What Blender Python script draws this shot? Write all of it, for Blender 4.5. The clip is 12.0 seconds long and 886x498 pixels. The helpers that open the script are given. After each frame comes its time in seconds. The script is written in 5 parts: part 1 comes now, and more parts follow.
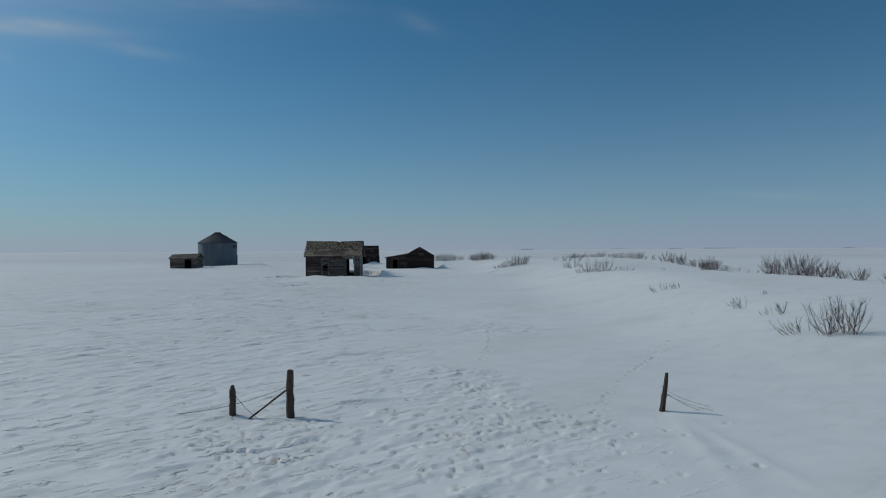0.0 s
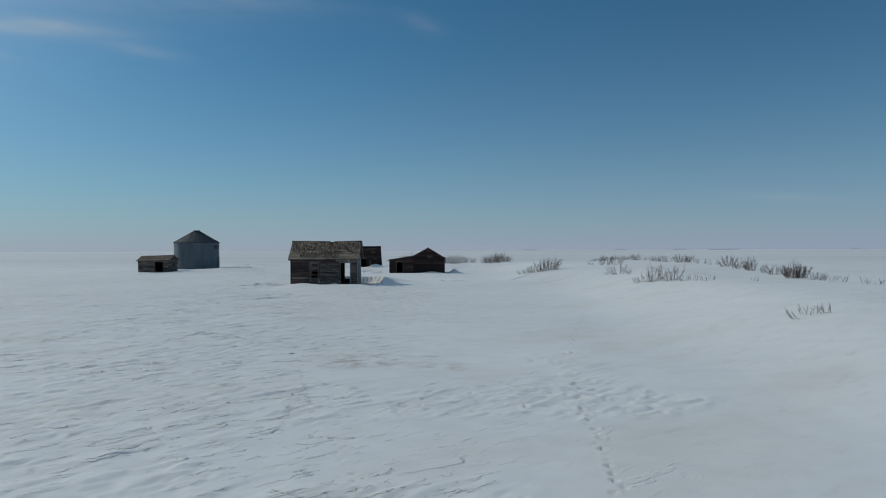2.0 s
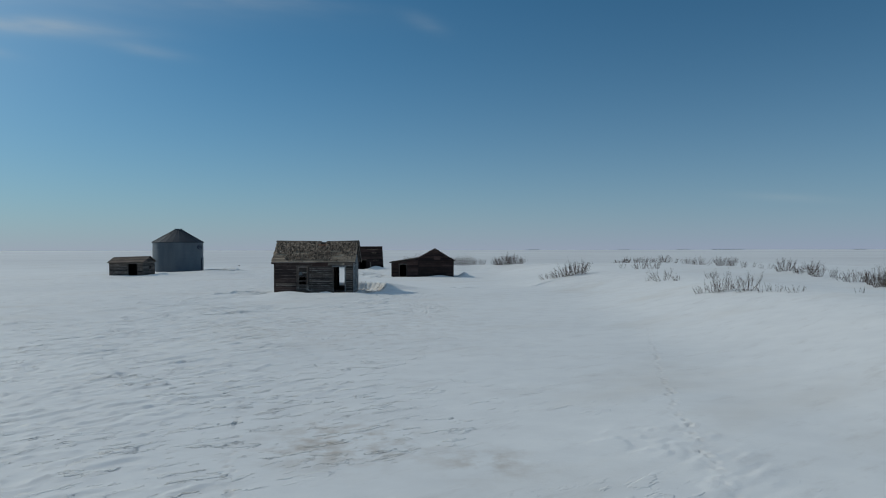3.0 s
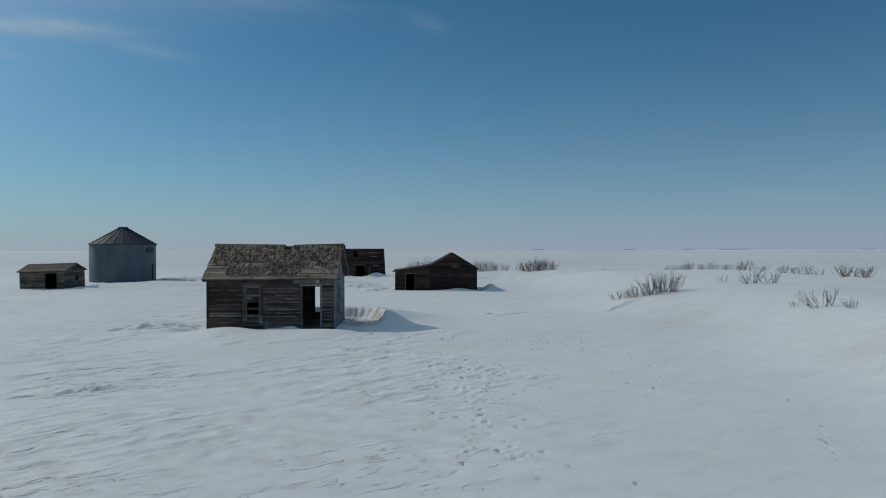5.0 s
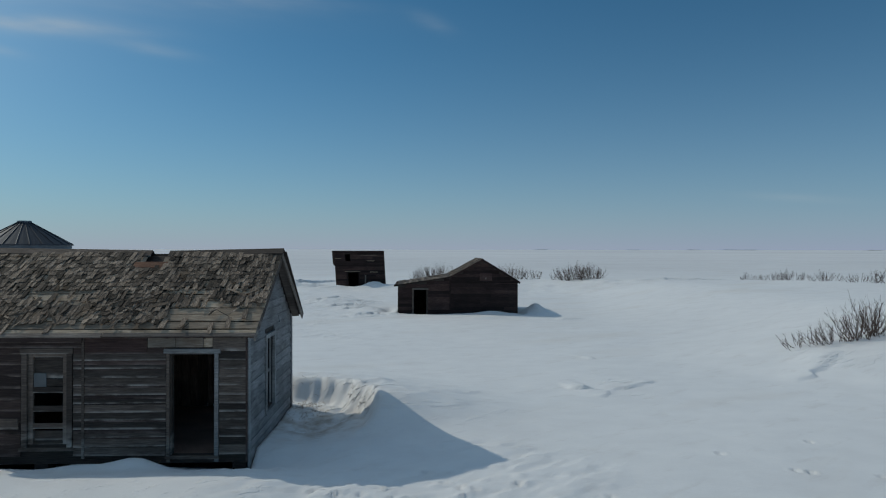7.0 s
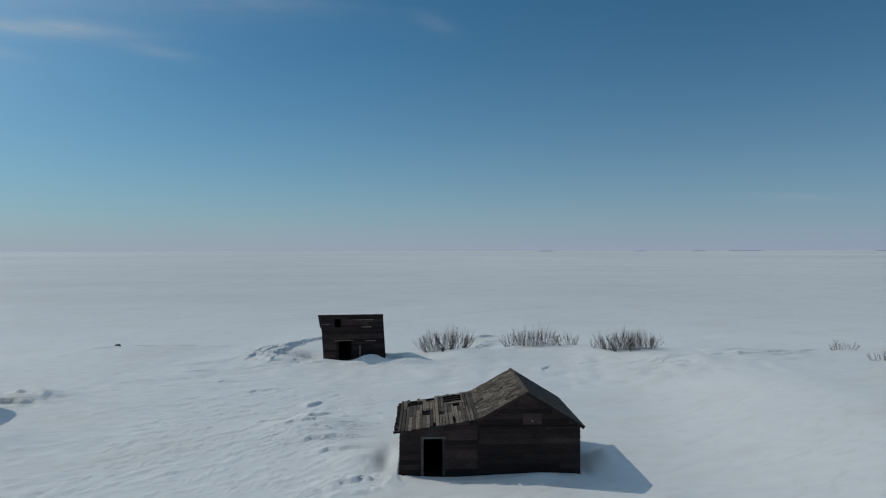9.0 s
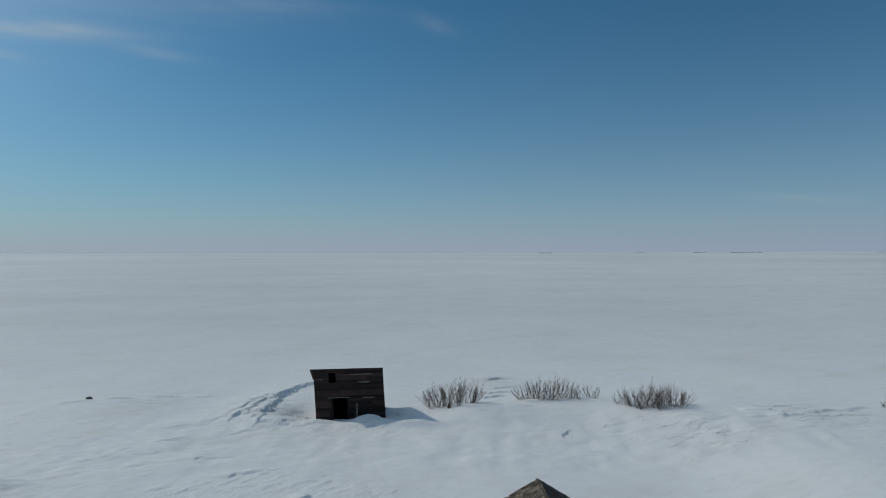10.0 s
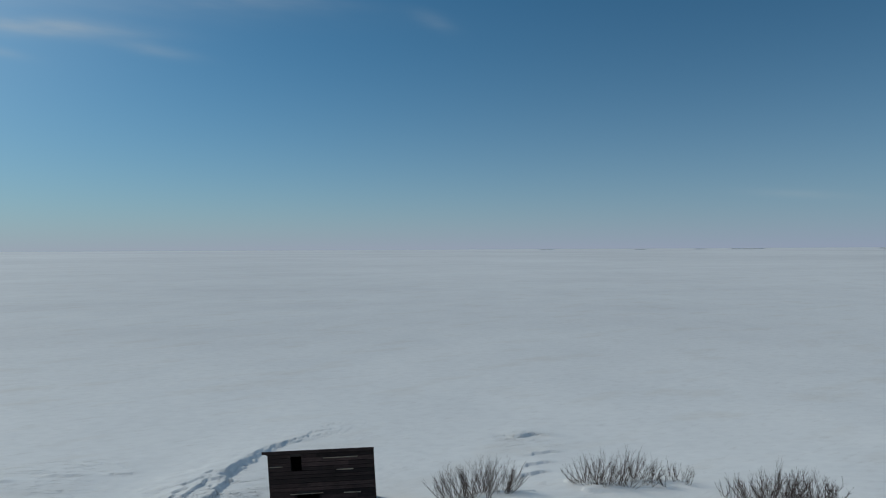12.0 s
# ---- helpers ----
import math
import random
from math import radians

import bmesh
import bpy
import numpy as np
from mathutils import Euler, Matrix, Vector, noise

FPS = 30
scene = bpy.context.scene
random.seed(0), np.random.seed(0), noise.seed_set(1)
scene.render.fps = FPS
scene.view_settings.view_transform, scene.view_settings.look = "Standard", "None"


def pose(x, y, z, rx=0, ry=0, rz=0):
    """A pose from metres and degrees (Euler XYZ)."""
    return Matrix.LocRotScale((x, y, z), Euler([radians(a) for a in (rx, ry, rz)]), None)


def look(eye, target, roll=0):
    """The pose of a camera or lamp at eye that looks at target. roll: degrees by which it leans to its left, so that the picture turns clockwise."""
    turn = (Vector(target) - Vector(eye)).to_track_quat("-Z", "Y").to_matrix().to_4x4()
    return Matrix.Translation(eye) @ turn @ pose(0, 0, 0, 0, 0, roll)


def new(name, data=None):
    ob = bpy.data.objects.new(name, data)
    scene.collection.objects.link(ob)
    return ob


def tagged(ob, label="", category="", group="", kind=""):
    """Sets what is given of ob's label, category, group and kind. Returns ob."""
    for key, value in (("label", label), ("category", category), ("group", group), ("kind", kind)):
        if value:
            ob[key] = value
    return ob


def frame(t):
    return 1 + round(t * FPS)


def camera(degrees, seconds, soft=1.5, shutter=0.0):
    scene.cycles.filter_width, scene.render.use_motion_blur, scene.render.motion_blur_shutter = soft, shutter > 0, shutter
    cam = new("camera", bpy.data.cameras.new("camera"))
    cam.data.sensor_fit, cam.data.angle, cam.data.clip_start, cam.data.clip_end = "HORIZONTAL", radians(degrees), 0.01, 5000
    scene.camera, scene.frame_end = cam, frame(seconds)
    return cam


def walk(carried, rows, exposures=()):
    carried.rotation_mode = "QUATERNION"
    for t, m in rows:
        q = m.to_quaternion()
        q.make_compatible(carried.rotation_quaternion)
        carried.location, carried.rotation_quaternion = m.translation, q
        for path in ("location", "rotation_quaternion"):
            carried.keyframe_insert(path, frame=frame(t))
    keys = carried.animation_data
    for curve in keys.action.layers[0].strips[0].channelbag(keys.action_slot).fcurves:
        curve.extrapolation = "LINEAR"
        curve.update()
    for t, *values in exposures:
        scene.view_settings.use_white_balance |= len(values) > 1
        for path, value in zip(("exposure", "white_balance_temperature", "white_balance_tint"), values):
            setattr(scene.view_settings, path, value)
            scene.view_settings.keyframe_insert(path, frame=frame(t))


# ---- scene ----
cam = camera(71.0, 12.0, soft=1.1)
PATH = [
    (0, (1.777, -65.095, 2.933), (1.885, -63.098, 2.935), -0.35),
    (0.5, (1.794, -63.287, 2.941), (1.9, -61.29, 2.943), -0.3),
    (1, (1.67, -60.265, 2.957), (1.775, -58.268, 2.96), -0.25),
    (1.5, (1.422, -56.504, 3.041), (1.526, -54.506, 3.043), -0.25),
    (2, (1.206, -52.105, 3.1), (1.306, -50.107, 3.103), -0.2),
    (2.5, (1.034, -47.654, 3.17), (1.13, -45.656, 3.172), -0.15),
    (3, (0.887, -43.26, 3.26), (0.98, -41.262, 3.262), -0.1),
    (5, (0.257, -25.564, 3.696), (0.338, -23.565, 3.697), -0.1),
    (5.5, (0.088, -21.085, 3.775), (0.168, -19.086, 3.776), -0.1),
    (6, (-0.066, -16.729, 3.853), (0.01, -14.73, 3.853), -0.05),
    (6.5, (-0.228, -12.39, 3.918), (-0.155, -10.391, 3.918), 0.0),
    (7, (-0.391, -8.155, 3.988), (-0.319, -6.156, 3.988), 0.1),
    (7.5, (-0.48, -4.15, 4.14), (-0.41, -2.151, 4.142), 0.15),
    (7.7, (-0.535, -2.65, 4.56), (-0.466, -0.651, 4.563), 0.1),
    (9.3, (-0.834, 6.17, 10.127), (-0.774, 8.169, 10.129), -0.1),
    (9.5, (-0.904, 7.276, 10.775), (-0.844, 9.275, 10.778), -0.1),
    (10, (-1.083, 9.911, 12.381), (-1.022, 11.91, 12.387), -0.15),
    (10.5, (-1.16, 12.909, 13.388), (-1.1, 14.908, 13.388), -0.2),
    (11, (-1.18, 16.845, 13.482), (-1.123, 18.845, 13.478), -0.25),
    (11.5, (-1.32, 21.229, 13.51), (-1.264, 23.228, 13.504), -0.25),
    (12, (-1.638, 25.579, 13.448), (-1.577, 27.578, 13.444), -0.3),
]
walk(cam, [(t, look(eye, target, roll)) for t, eye, target, roll in PATH], [(0, -0.88, 6550, 2), (0.4, -0.75, 6720, 2), (6.6, -0.75, 6750, 2), (7.3, -0.69, 6750, 2), (7.7, -0.69, 6750, 2), (9.3, -0.76, 6750, 2), (12, -0.77, 6750, 2)])

# ---- sky and sun ----
SUN_WAY = Vector((-0.713, 0.360, 0.600))
sun = new("sun", bpy.data.lights.new("sun", "SUN"))
sun.data.energy, sun.data.angle, sun.data.color = 2.48, radians(0.6), (1.0, 0.91, 0.815)
sun.matrix_world = look((-60, 30, 50), Vector((-60, 30, 50)) - SUN_WAY)
world = bpy.data.worlds.new("winter_sky")
scene.world = world
world.use_nodes = True


def sky_nodes(tree):
    n, link = tree.nodes, tree.links.new
    n.clear()
    out, back, sky = n.new("ShaderNodeOutputWorld"), n.new("ShaderNodeBackground"), n.new("ShaderNodeTexSky")
    sky.sky_type, sky.sun_disc = "NISHITA", False
    sky.sun_elevation, sky.sun_rotation = math.asin(0.600), math.atan2(-0.713, 0.360)
    sky.altitude, sky.air_density, sky.dust_density, sky.ozone_density = 600, 1.0, 0.15, 5.0
    back.inputs[1].default_value = 0.1
    where, split = n.new("ShaderNodeTexCoord"), n.new("ShaderNodeSeparateXYZ")
    link(where.outputs["Generated"], split.inputs[0])

    def m(op, a, b=0.0, c=0.0):
        q = n.new("ShaderNodeMath")
        q.operation = op
        for k, v in enumerate((a, b, c)):
            if isinstance(v, (int, float)):
                q.inputs[k].default_value = v
            else:
                link(v, q.inputs[k])
        return q.outputs[0]

    ahead = m("MAXIMUM", split.outputs[1], 0.05)
    u, v = m("DIVIDE", split.outputs[0], ahead), m("DIVIDE", split.outputs[2], ahead)

    def wisp(u0, v0, lean, ru, rv, amount):
        du = m("SUBTRACT", u, u0)
        dv = m("SUBTRACT", m("SUBTRACT", v, v0), m("MULTIPLY", du, lean))
        a, b = m("DIVIDE", du, ru), m("DIVIDE", dv, rv)
        r = m("ADD", m("MULTIPLY", a, a), m("MULTIPLY", b, b))
        return m("MULTIPLY", m("POWER", 2.718, m("MULTIPLY", r, -1.0)), amount)

    total = wisp(-0.60, 0.352, -0.06, 0.13, 0.014, 0.40)
    for row in ((-0.43, 0.318, -0.18, 0.06, 0.010, 0.17), (-0.55, 0.40, -0.05, 0.35, 0.03, 0.10), (0.015, 0.366, -0.35, 0.032, 0.013, 0.09),
                (-0.68, 0.315, -0.2, 0.05, 0.008, 0.18), (-0.25, 0.395, -0.02, 0.12, 0.012, 0.12), (0.62, 0.085, -0.04, 0.09, 0.007, 0.10)):
        total = m("ADD", total, wisp(*row))
    grain, flat = n.new("ShaderNodeTexNoise"), n.new("ShaderNodeCombineXYZ")
    link(m("MULTIPLY", u, 12.0), flat.inputs[0])
    link(m("MULTIPLY", m("ADD", v, m("MULTIPLY", u, 0.12)), 60.0), flat.inputs[1])
    link(flat.outputs[0], grain.inputs["Vector"])
    grain.inputs["Scale"].default_value, grain.inputs["Detail"].default_value = 1.0, 5.0
    soft = m("MULTIPLY", total, m("ADD", m("MULTIPLY", grain.outputs[0], 1.4), 0.2))
    mix, tint = n.new("ShaderNodeMix"), n.new("ShaderNodeMix")
    mix.data_type = tint.data_type = "RGBA"
    tint.blend_type = "MULTIPLY"
    tint.inputs[0].default_value = 1.0
    link(sky.outputs[0], tint.inputs[6])
    tint.inputs[7].default_value = (0.415, 0.945, 1.07, 1)
    # ice haze low over the plain, brighter towards the sun
    glow = m("ADD", m("MULTIPLY", split.outputs[0], -0.45), 0.45)
    haze, low = n.new("ShaderNodeMix"), n.new("ShaderNodeMix")
    haze.data_type = low.data_type = "RGBA"
    link(glow, low.inputs[0])
    low.inputs[6].default_value, low.inputs[7].default_value = (4.55, 5.3, 7.9, 1), (5.75, 6.35, 7.9, 1)
    link(m("MULTIPLY", m("POWER", 2.718, m("MULTIPLY", m("MAXIMUM", split.outputs[2], 0.0), -8.2)), 0.95), haze.inputs[0])
    link(tint.outputs[2], haze.inputs[6])
    link(low.outputs[2], haze.inputs[7])
    # the pale ring of ice haze round the sun
    aim, ring = n.new("ShaderNodeVectorMath"), n.new("ShaderNodeMix")
    aim.operation, ring.data_type, ring.blend_type = "DOT_PRODUCT", "RGBA", "ADD"
    link(where.outputs["Generated"], aim.inputs[0])
    aim.inputs[1].default_value = SUN_WAY
    link(m("POWER", m("MAXIMUM", aim.outputs["Value"], 0.0), 12.0), ring.inputs[0])
    link(haze.outputs[2], ring.inputs[6])
    ring.inputs[7].default_value = (10.6, 11.0, 11.2, 1)
    # unseen pale veil added to fill the shadows, thickest overhead
    overhead_fill, thick = n.new("ShaderNodeMix"), n.new("ShaderNodeMapRange")
    overhead_fill.data_type, thick.interpolation_type = "RGBA", "SMOOTHSTEP"
    link(split.outputs[2], thick.inputs[0])
    thick.inputs[1].default_value, thick.inputs[2].default_value, thick.inputs[4].default_value = 0.40, 0.95, 0.32
    link(thick.outputs[0], overhead_fill.inputs[0])
    link(ring.outputs[2], overhead_fill.inputs[6])
    overhead_fill.inputs[7].default_value = (9.6, 11.0, 12.4, 1)
    link(m("MINIMUM", soft, 1.0), mix.inputs[0])
    link(overhead_fill.outputs[2], mix.inputs[6])
    mix.inputs[7].default_value = (7.0, 7.6, 8.6, 1)
    link(mix.outputs[2], back.inputs[0])
    link(back.outputs[0], out.inputs[0])


sky_nodes(world.node_tree)


# ---- materials ----
def material(name, rough=0.8, metal=0.0, spec=0.3):
    mat = bpy.data.materials.new(name)
    mat.use_nodes = True
    b = mat.node_tree.nodes["Principled BSDF"]
    b.inputs["Roughness"].default_value, b.inputs["Metallic"].default_value = rough, metal
    b.inputs["Specular IOR Level"].default_value = spec
    return mat, mat.node_tree.nodes, mat.node_tree.links.new, b


def ramp(n, link, src, stops):
    r = n.new("ShaderNodeValToRGB")
    while len(r.color_ramp.elements) < len(stops):
        r.color_ramp.elements.new(0.5)
    for e, (p, c) in zip(r.color_ramp.elements, stops):
        e.position, e.color = p, (*c, 1)
    link(src, r.inputs[0])
    return r.outputs[0]


def noise_tex(n, link, scale, detail=4.0, stretch=(1, 1, 1), vec=None, rough=0.55, turn=0.0):
    tc, mp, t = n.new("ShaderNodeTexCoord"), n.new("ShaderNodeMapping"), n.new("ShaderNodeTexNoise")
    link(vec if vec else tc.outputs["Object"], mp.inputs[0])
    mp.inputs["Scale"].default_value = stretch
    if turn:
        spin = n.new("ShaderNodeMapping")
        spin.inputs["Rotation"].default_value = (0, 0, radians(turn))
        link(tc.outputs["Object"], spin.inputs[0])
        link(spin.outputs[0], mp.inputs[0])
    link(mp.outputs[0], t.inputs["Vector"])
    t.inputs["Scale"].default_value, t.inputs["Detail"].default_value, t.inputs["Roughness"].default_value = scale, detail, rough
    return t.outputs[0]


def mixed(n, link, a, b, fac, blend="MIX"):
    q = n.new("ShaderNodeMix")
    q.data_type, q.blend_type = "RGBA", blend
    for k, v in ((0, fac), (6, a), (7, b)):
        if isinstance(v, (int, float)):
            q.inputs[k].default_value = v
        elif isinstance(v, tuple):
            q.inputs[k].default_value = (*v, 1)
        else:
            link(v, q.inputs[k])
    return q.outputs[2]


def bump(n, link, b, height, strength, dist):
    q = n.new("ShaderNodeBump")
    q.inputs["Strength"].default_value, q.inputs["Distance"].default_value = strength, dist
    link(height, q.inputs["Height"])
    link(q.outputs[0], b.inputs["Normal"])


def wood(name, dark, mid, pale, grain=(1.2, 16, 16), vary=0.5, rough=0.85, lichen=None, edge=None):
    """Old unpainted timber: grain along the first stretch axis, blotches, a shade of its own for each board."""
    mat, n, link, b = material(name, rough)
    fine = noise_tex(n, link, 3.0, 6.0, grain, rough=0.65)
    big = noise_tex(n, link, 1.1, 4.0, (1.0, 1.6, 1.6))
    col = ramp(n, link, fine, [(0.28, dark), (0.52, mid), (0.76, pale)])
    blot = ramp(n, link, big, [(0.32, (0.55, 0.52, 0.5)), (0.68, (1.2, 1.18, 1.15))])
    col = mixed(n, link, col, blot, 0.75, "MULTIPLY")
    info = n.new("ShaderNodeObjectInfo")
    own = ramp(n, link, info.outputs["Random"], [(0.0, (1 - vary, 1 - vary, 1 - vary)), (0.6, (1, 0.98, 0.96)), (1.0, (1 + vary, 1 + vary * 0.95, 1 + vary * 0.88))])
    col = mixed(n, link, col, own, 1.0, "MULTIPLY")
    if lichen:
        spots = noise_tex(n, link, 2.3, 5.0)
        col = mixed(n, link, col, lichen, ramp(n, link, spots, [(0.56, (0, 0, 0)), (0.72, (0.6, 0.6, 0.6))]))
    if edge:  # ragged strip of the edge colour along the lower lip of each board
        tc, sp = n.new("ShaderNodeTexCoord"), n.new("ShaderNodeSeparateXYZ")
        link(tc.outputs["Generated"], sp.inputs[0])
        lip = ramp(n, link, sp.outputs[2], [(0.02, (1, 1, 1)), (0.27, (0, 0, 0))])
        ragged = ramp(n, link, noise_tex(n, link, 2.2, 5.0, (1.0, 1.0, 3.0)), [(0.38, (0, 0, 0)), (0.60, (0.9, 0.9, 0.9))])
        col = mixed(n, link, col, edge, mixed(n, link, lip, ragged, 1.0, "MULTIPLY"))
    link(col, b.inputs["Base Color"])
    bump(n, link, b, fine, 0.7, 0.012)
    return mat


def plain(name, col, rough=0.8, metal=0.0, spread=0.25, scale=6.0):
    mat, n, link, b = material(name, rough, metal)
    t = noise_tex(n, link, scale, 5.0)
    lo, hi = tuple(c * (1 - spread) for c in col), tuple(c * (1 + spread) for c in col)
    link(ramp(n, link, t, [(0.3, lo), (0.7, hi)]), b.inputs["Base Color"])
    bump(n, link, b, t, 0.3, 0.01)
    return mat


def snow_material():
    mat, n, link, b = material("wind_packed_snow", 0.62, 0.0, 0.25)
    big, mid = noise_tex(n, link, 0.09, 4.0, (1, 0.8, 1)), noise_tex(n, link, 0.9, 5.0, (1, 1.6, 1))
    fine, crust = noise_tex(n, link, 14.0, 4.0), noise_tex(n, link, 3.2, 6.0, (0.7, 1.6, 1), rough=0.6)
    col = ramp(n, link, mid, [(0.25, (0.78, 0.788, 0.80)), (0.55, (0.83, 0.84, 0.85)), (0.8, (0.87, 0.875, 0.88))])
    col = mixed(n, link, col, ramp(n, link, big, [(0.3, (0.94, 0.943, 0.95)), (0.65, (1, 1, 1))]), 1.0, "MULTIPLY")
    dust, speck = noise_tex(n, link, 0.16, 6.0, (0.6, 1.4, 1), turn=-28), noise_tex(n, link, 1.0, 6.0, (0.7, 2.2, 1), rough=0.65, turn=-30)
    col = mixed(n, link, col, (0.62, 0.57, 0.51), ramp(n, link, dust, [(0.54, (0, 0, 0)), (0.74, (0.34, 0.34, 0.34))]))
    col = mixed(n, link, col, (0.56, 0.54, 0.53), ramp(n, link, speck, [(0.56, (0, 0, 0)), (0.76, (0.40, 0.40, 0.40))]))
    # open fields: thin snow over stubble in long patches
    plain_at, plain_y, past = n.new("ShaderNodeTexCoord"), n.new("ShaderNodeSeparateXYZ"), n.new("ShaderNodeMapRange")
    link(plain_at.outputs["Object"], plain_y.inputs[0])
    link(plain_y.outputs[1], past.inputs[0])
    past.inputs[1].default_value, past.inputs[2].default_value = 62.0, 130.0
    far, fields = noise_tex(n, link, 0.012, 5.0, (1, 2.0, 1), turn=-8), noise_tex(n, link, 0.0018, 4.0, (1, 1.2, 1))
    thin = mixed(n, link, ramp(n, link, far, [(0.36, (0.935, 0.93, 0.935)), (0.60, (1.0, 1.0, 1.0))]), ramp(n, link, fields, [(0.38, (0.90, 0.90, 0.905)), (0.62, (1.03, 1.03, 1.03))]), 1.0, "MULTIPLY")
    col = mixed(n, link, col, mixed(n, link, (1, 1, 1), thin, past.outputs[0]), 1.0, "MULTIPLY")
    # wind-blown soil left on the crust in a few places, plus one broad painted shade
    tc = n.new("ShaderNodeTexCoord")

    def near(x, y, z, reach, most):
        spot, fall = n.new("ShaderNodeVectorMath"), n.new("ShaderNodeMapRange")
        spot.operation, fall.interpolation_type = "DISTANCE", "SMOOTHSTEP"
        link(tc.outputs["Object"], spot.inputs[0])
        spot.inputs[1].default_value = (x, y, z)
        link(spot.outputs["Value"], fall.inputs[0])
        fall.inputs[1].default_value, fall.inputs[2].default_value, fall.inputs[4].default_value = reach, 0.0, most
        return fall.outputs[0]

    blotch = ramp(n, link, noise_tex(n, link, 1.9, 6.0), [(0.42, (0, 0, 0)), (0.66, (1, 1, 1))])
    # the first, widest row stands for dust and the shade of wind ridges together
    for row in ((-3.0, -12.0, -0.45, 13.0, 0.24), (-0.6, -30.2, -0.75, 2.6, 0.75), (2.2, -31.5, -0.75, 1.6, 0.5), (-2.9, 6.4, -0.1, 1.9, 1.0), (-11.2, 56.6, 0.0, 1.8, 0.6), (-1.2, -49.8, -1.2, 0.8, 0.5), (-2.6, -49.6, -1.2, 0.7, 0.5)):
        col = mixed(n, link, col, (0.40, 0.32, 0.25), mixed(n, link, near(*row), blotch, 1.0, "MULTIPLY"))
    link(col, b.inputs["Base Color"])

    def m(op, p, q, r=0.0):
        k = n.new("ShaderNodeMath")
        k.operation = op
        for i, v in enumerate((p, q, r)):
            if isinstance(v, (int, float)):
                k.inputs[i].default_value = v
            else:
                link(v, k.inputs[i])
        return k.outputs[0]

    def level(src, lo, hi):
        k = n.new("ShaderNodeMapRange")
        k.interpolation_type = "SMOOTHSTEP"
        link(src, k.inputs[0])
        k.inputs[1].default_value, k.inputs[2].default_value = lo, hi
        return k.outputs[0]

    # fine wind crust: short sharp-edged flakes, thick in patches
    at, axes = n.new("ShaderNodeTexCoord"), n.new("ShaderNodeSeparateXYZ")
    link(at.outputs["Object"], axes.inputs[0])
    patch = level(noise_tex(n, link, 0.17, 4.0, (1, 1.3, 1)), 0.40, 0.56)
    patch = m("MULTIPLY", patch, m("ADD", m("MULTIPLY", level(axes.outputs[0], 9.0, -3.0), 0.95), 0.05))
    patch = m("MULTIPLY", patch, m("ADD", m("MULTIPLY", level(axes.outputs[1], 4.0, -22.0), 0.78), 0.22))

    scar = near(-6.0, 35.5, 0.2, 4.5, 0.9)
    for row in ((-23.5, 62.5, 0.2, 6.5, 1.0), (26.0, 52.5, 0.5, 6.0, 0.9), (-2.0, 7.0, 0.2, 2.0, 0.8), (-9.0, -6.5, -0.4, 4.5, 0.9), (-12.5, 59.0, 0.3, 6.5, 1.0), (5.2, 9.8, 0.0, 2.2, 0.4), (13.2, 12.0, 0.6, 2.2, 0.4), (-12.6, 4.4, 0.0, 2.8, 0.9), (-4.2, 28.5, 0.0, 2.5, 0.6), (-24.5, 41.0, 0.4, 4.0, 0.9), (5.4, 69.0, 0.0, 4.5, 0.9), (16.0, 50.0, 0.4, 7.0, 0.7)):
        scar = m("MAXIMUM", scar, near(*row))
    patch = m("MAXIMUM", patch, scar)

    def plates(long, short, turn, high, lo, hi, share):
        """Crust broken into ragged plates that lie along the wind."""
        src = noise_tex(n, link, 1.0, 5.0, (1 / long, 1 / short, 1), rough=0.6, turn=turn)
        edge = level(src, lo, hi)
        return m("MULTIPLY", m("MULTIPLY", edge, share), high)

    h = m("ADD", plates(1.3, 0.40, -28, 0.050, 0.585, 0.640, patch), plates(0.60, 0.20, -36, 0.024, 0.595, 0.650, patch))
    h = m("ADD", h, plates(2.4, 0.75, -16, 0.075, 0.565, 0.600, scar))
    h = m("ADD", h, m("MULTIPLY_ADD", crust, 0.011, m("MULTIPLY", fine, 0.004)))
    bump(n, link, b, h, 1.0, 1.0)
    return mat


SNOW = snow_material()
HOUSE_WOOD = wood("weathered_grey_siding", (0.056, 0.043, 0.037), (0.112, 0.090, 0.078), (0.185, 0.153, 0.134), vary=0.6, edge=(0.44, 0.395, 0.355))
HOUSE_WOOD_RED = wood("weathered_brown_siding", (0.036, 0.023, 0.021), (0.068, 0.046, 0.041), (0.115, 0.082, 0.074), vary=0.5, edge=(0.20, 0.155, 0.14))
# the dark edge colour draws the gaps between the end boards
END_WOOD = wood("grey_end_siding", (0.15, 0.155, 0.165), (0.235, 0.24, 0.25), (0.34, 0.345, 0.35), grain=(16, 1.2, 16), vary=0.22, edge=(0.06, 0.06, 0.065))
TRIM_WOOD = wood("pale_worn_trim", (0.10, 0.088, 0.080), (0.20, 0.175, 0.158), (0.31, 0.275, 0.25), vary=0.35)
TAN_WOOD = wood("tan_worn_board", (0.14, 0.118, 0.10), (0.26, 0.225, 0.19), (0.38, 0.335, 0.29), vary=0.25, lichen=(0.12, 0.07, 0.04))
PALE_WOOD = wood("pale_blue_grey_casing", (0.14, 0.145, 0.15), (0.27, 0.275, 0.28), (0.42, 0.42, 0.42), vary=0.2)
SHEATHING = wood("bare_roof_board", (0.20, 0.150, 0.11), (0.42, 0.34, 0.262), (0.60, 0.51, 0.41), vary=0.4, lichen=(0.13, 0.08, 0.045))
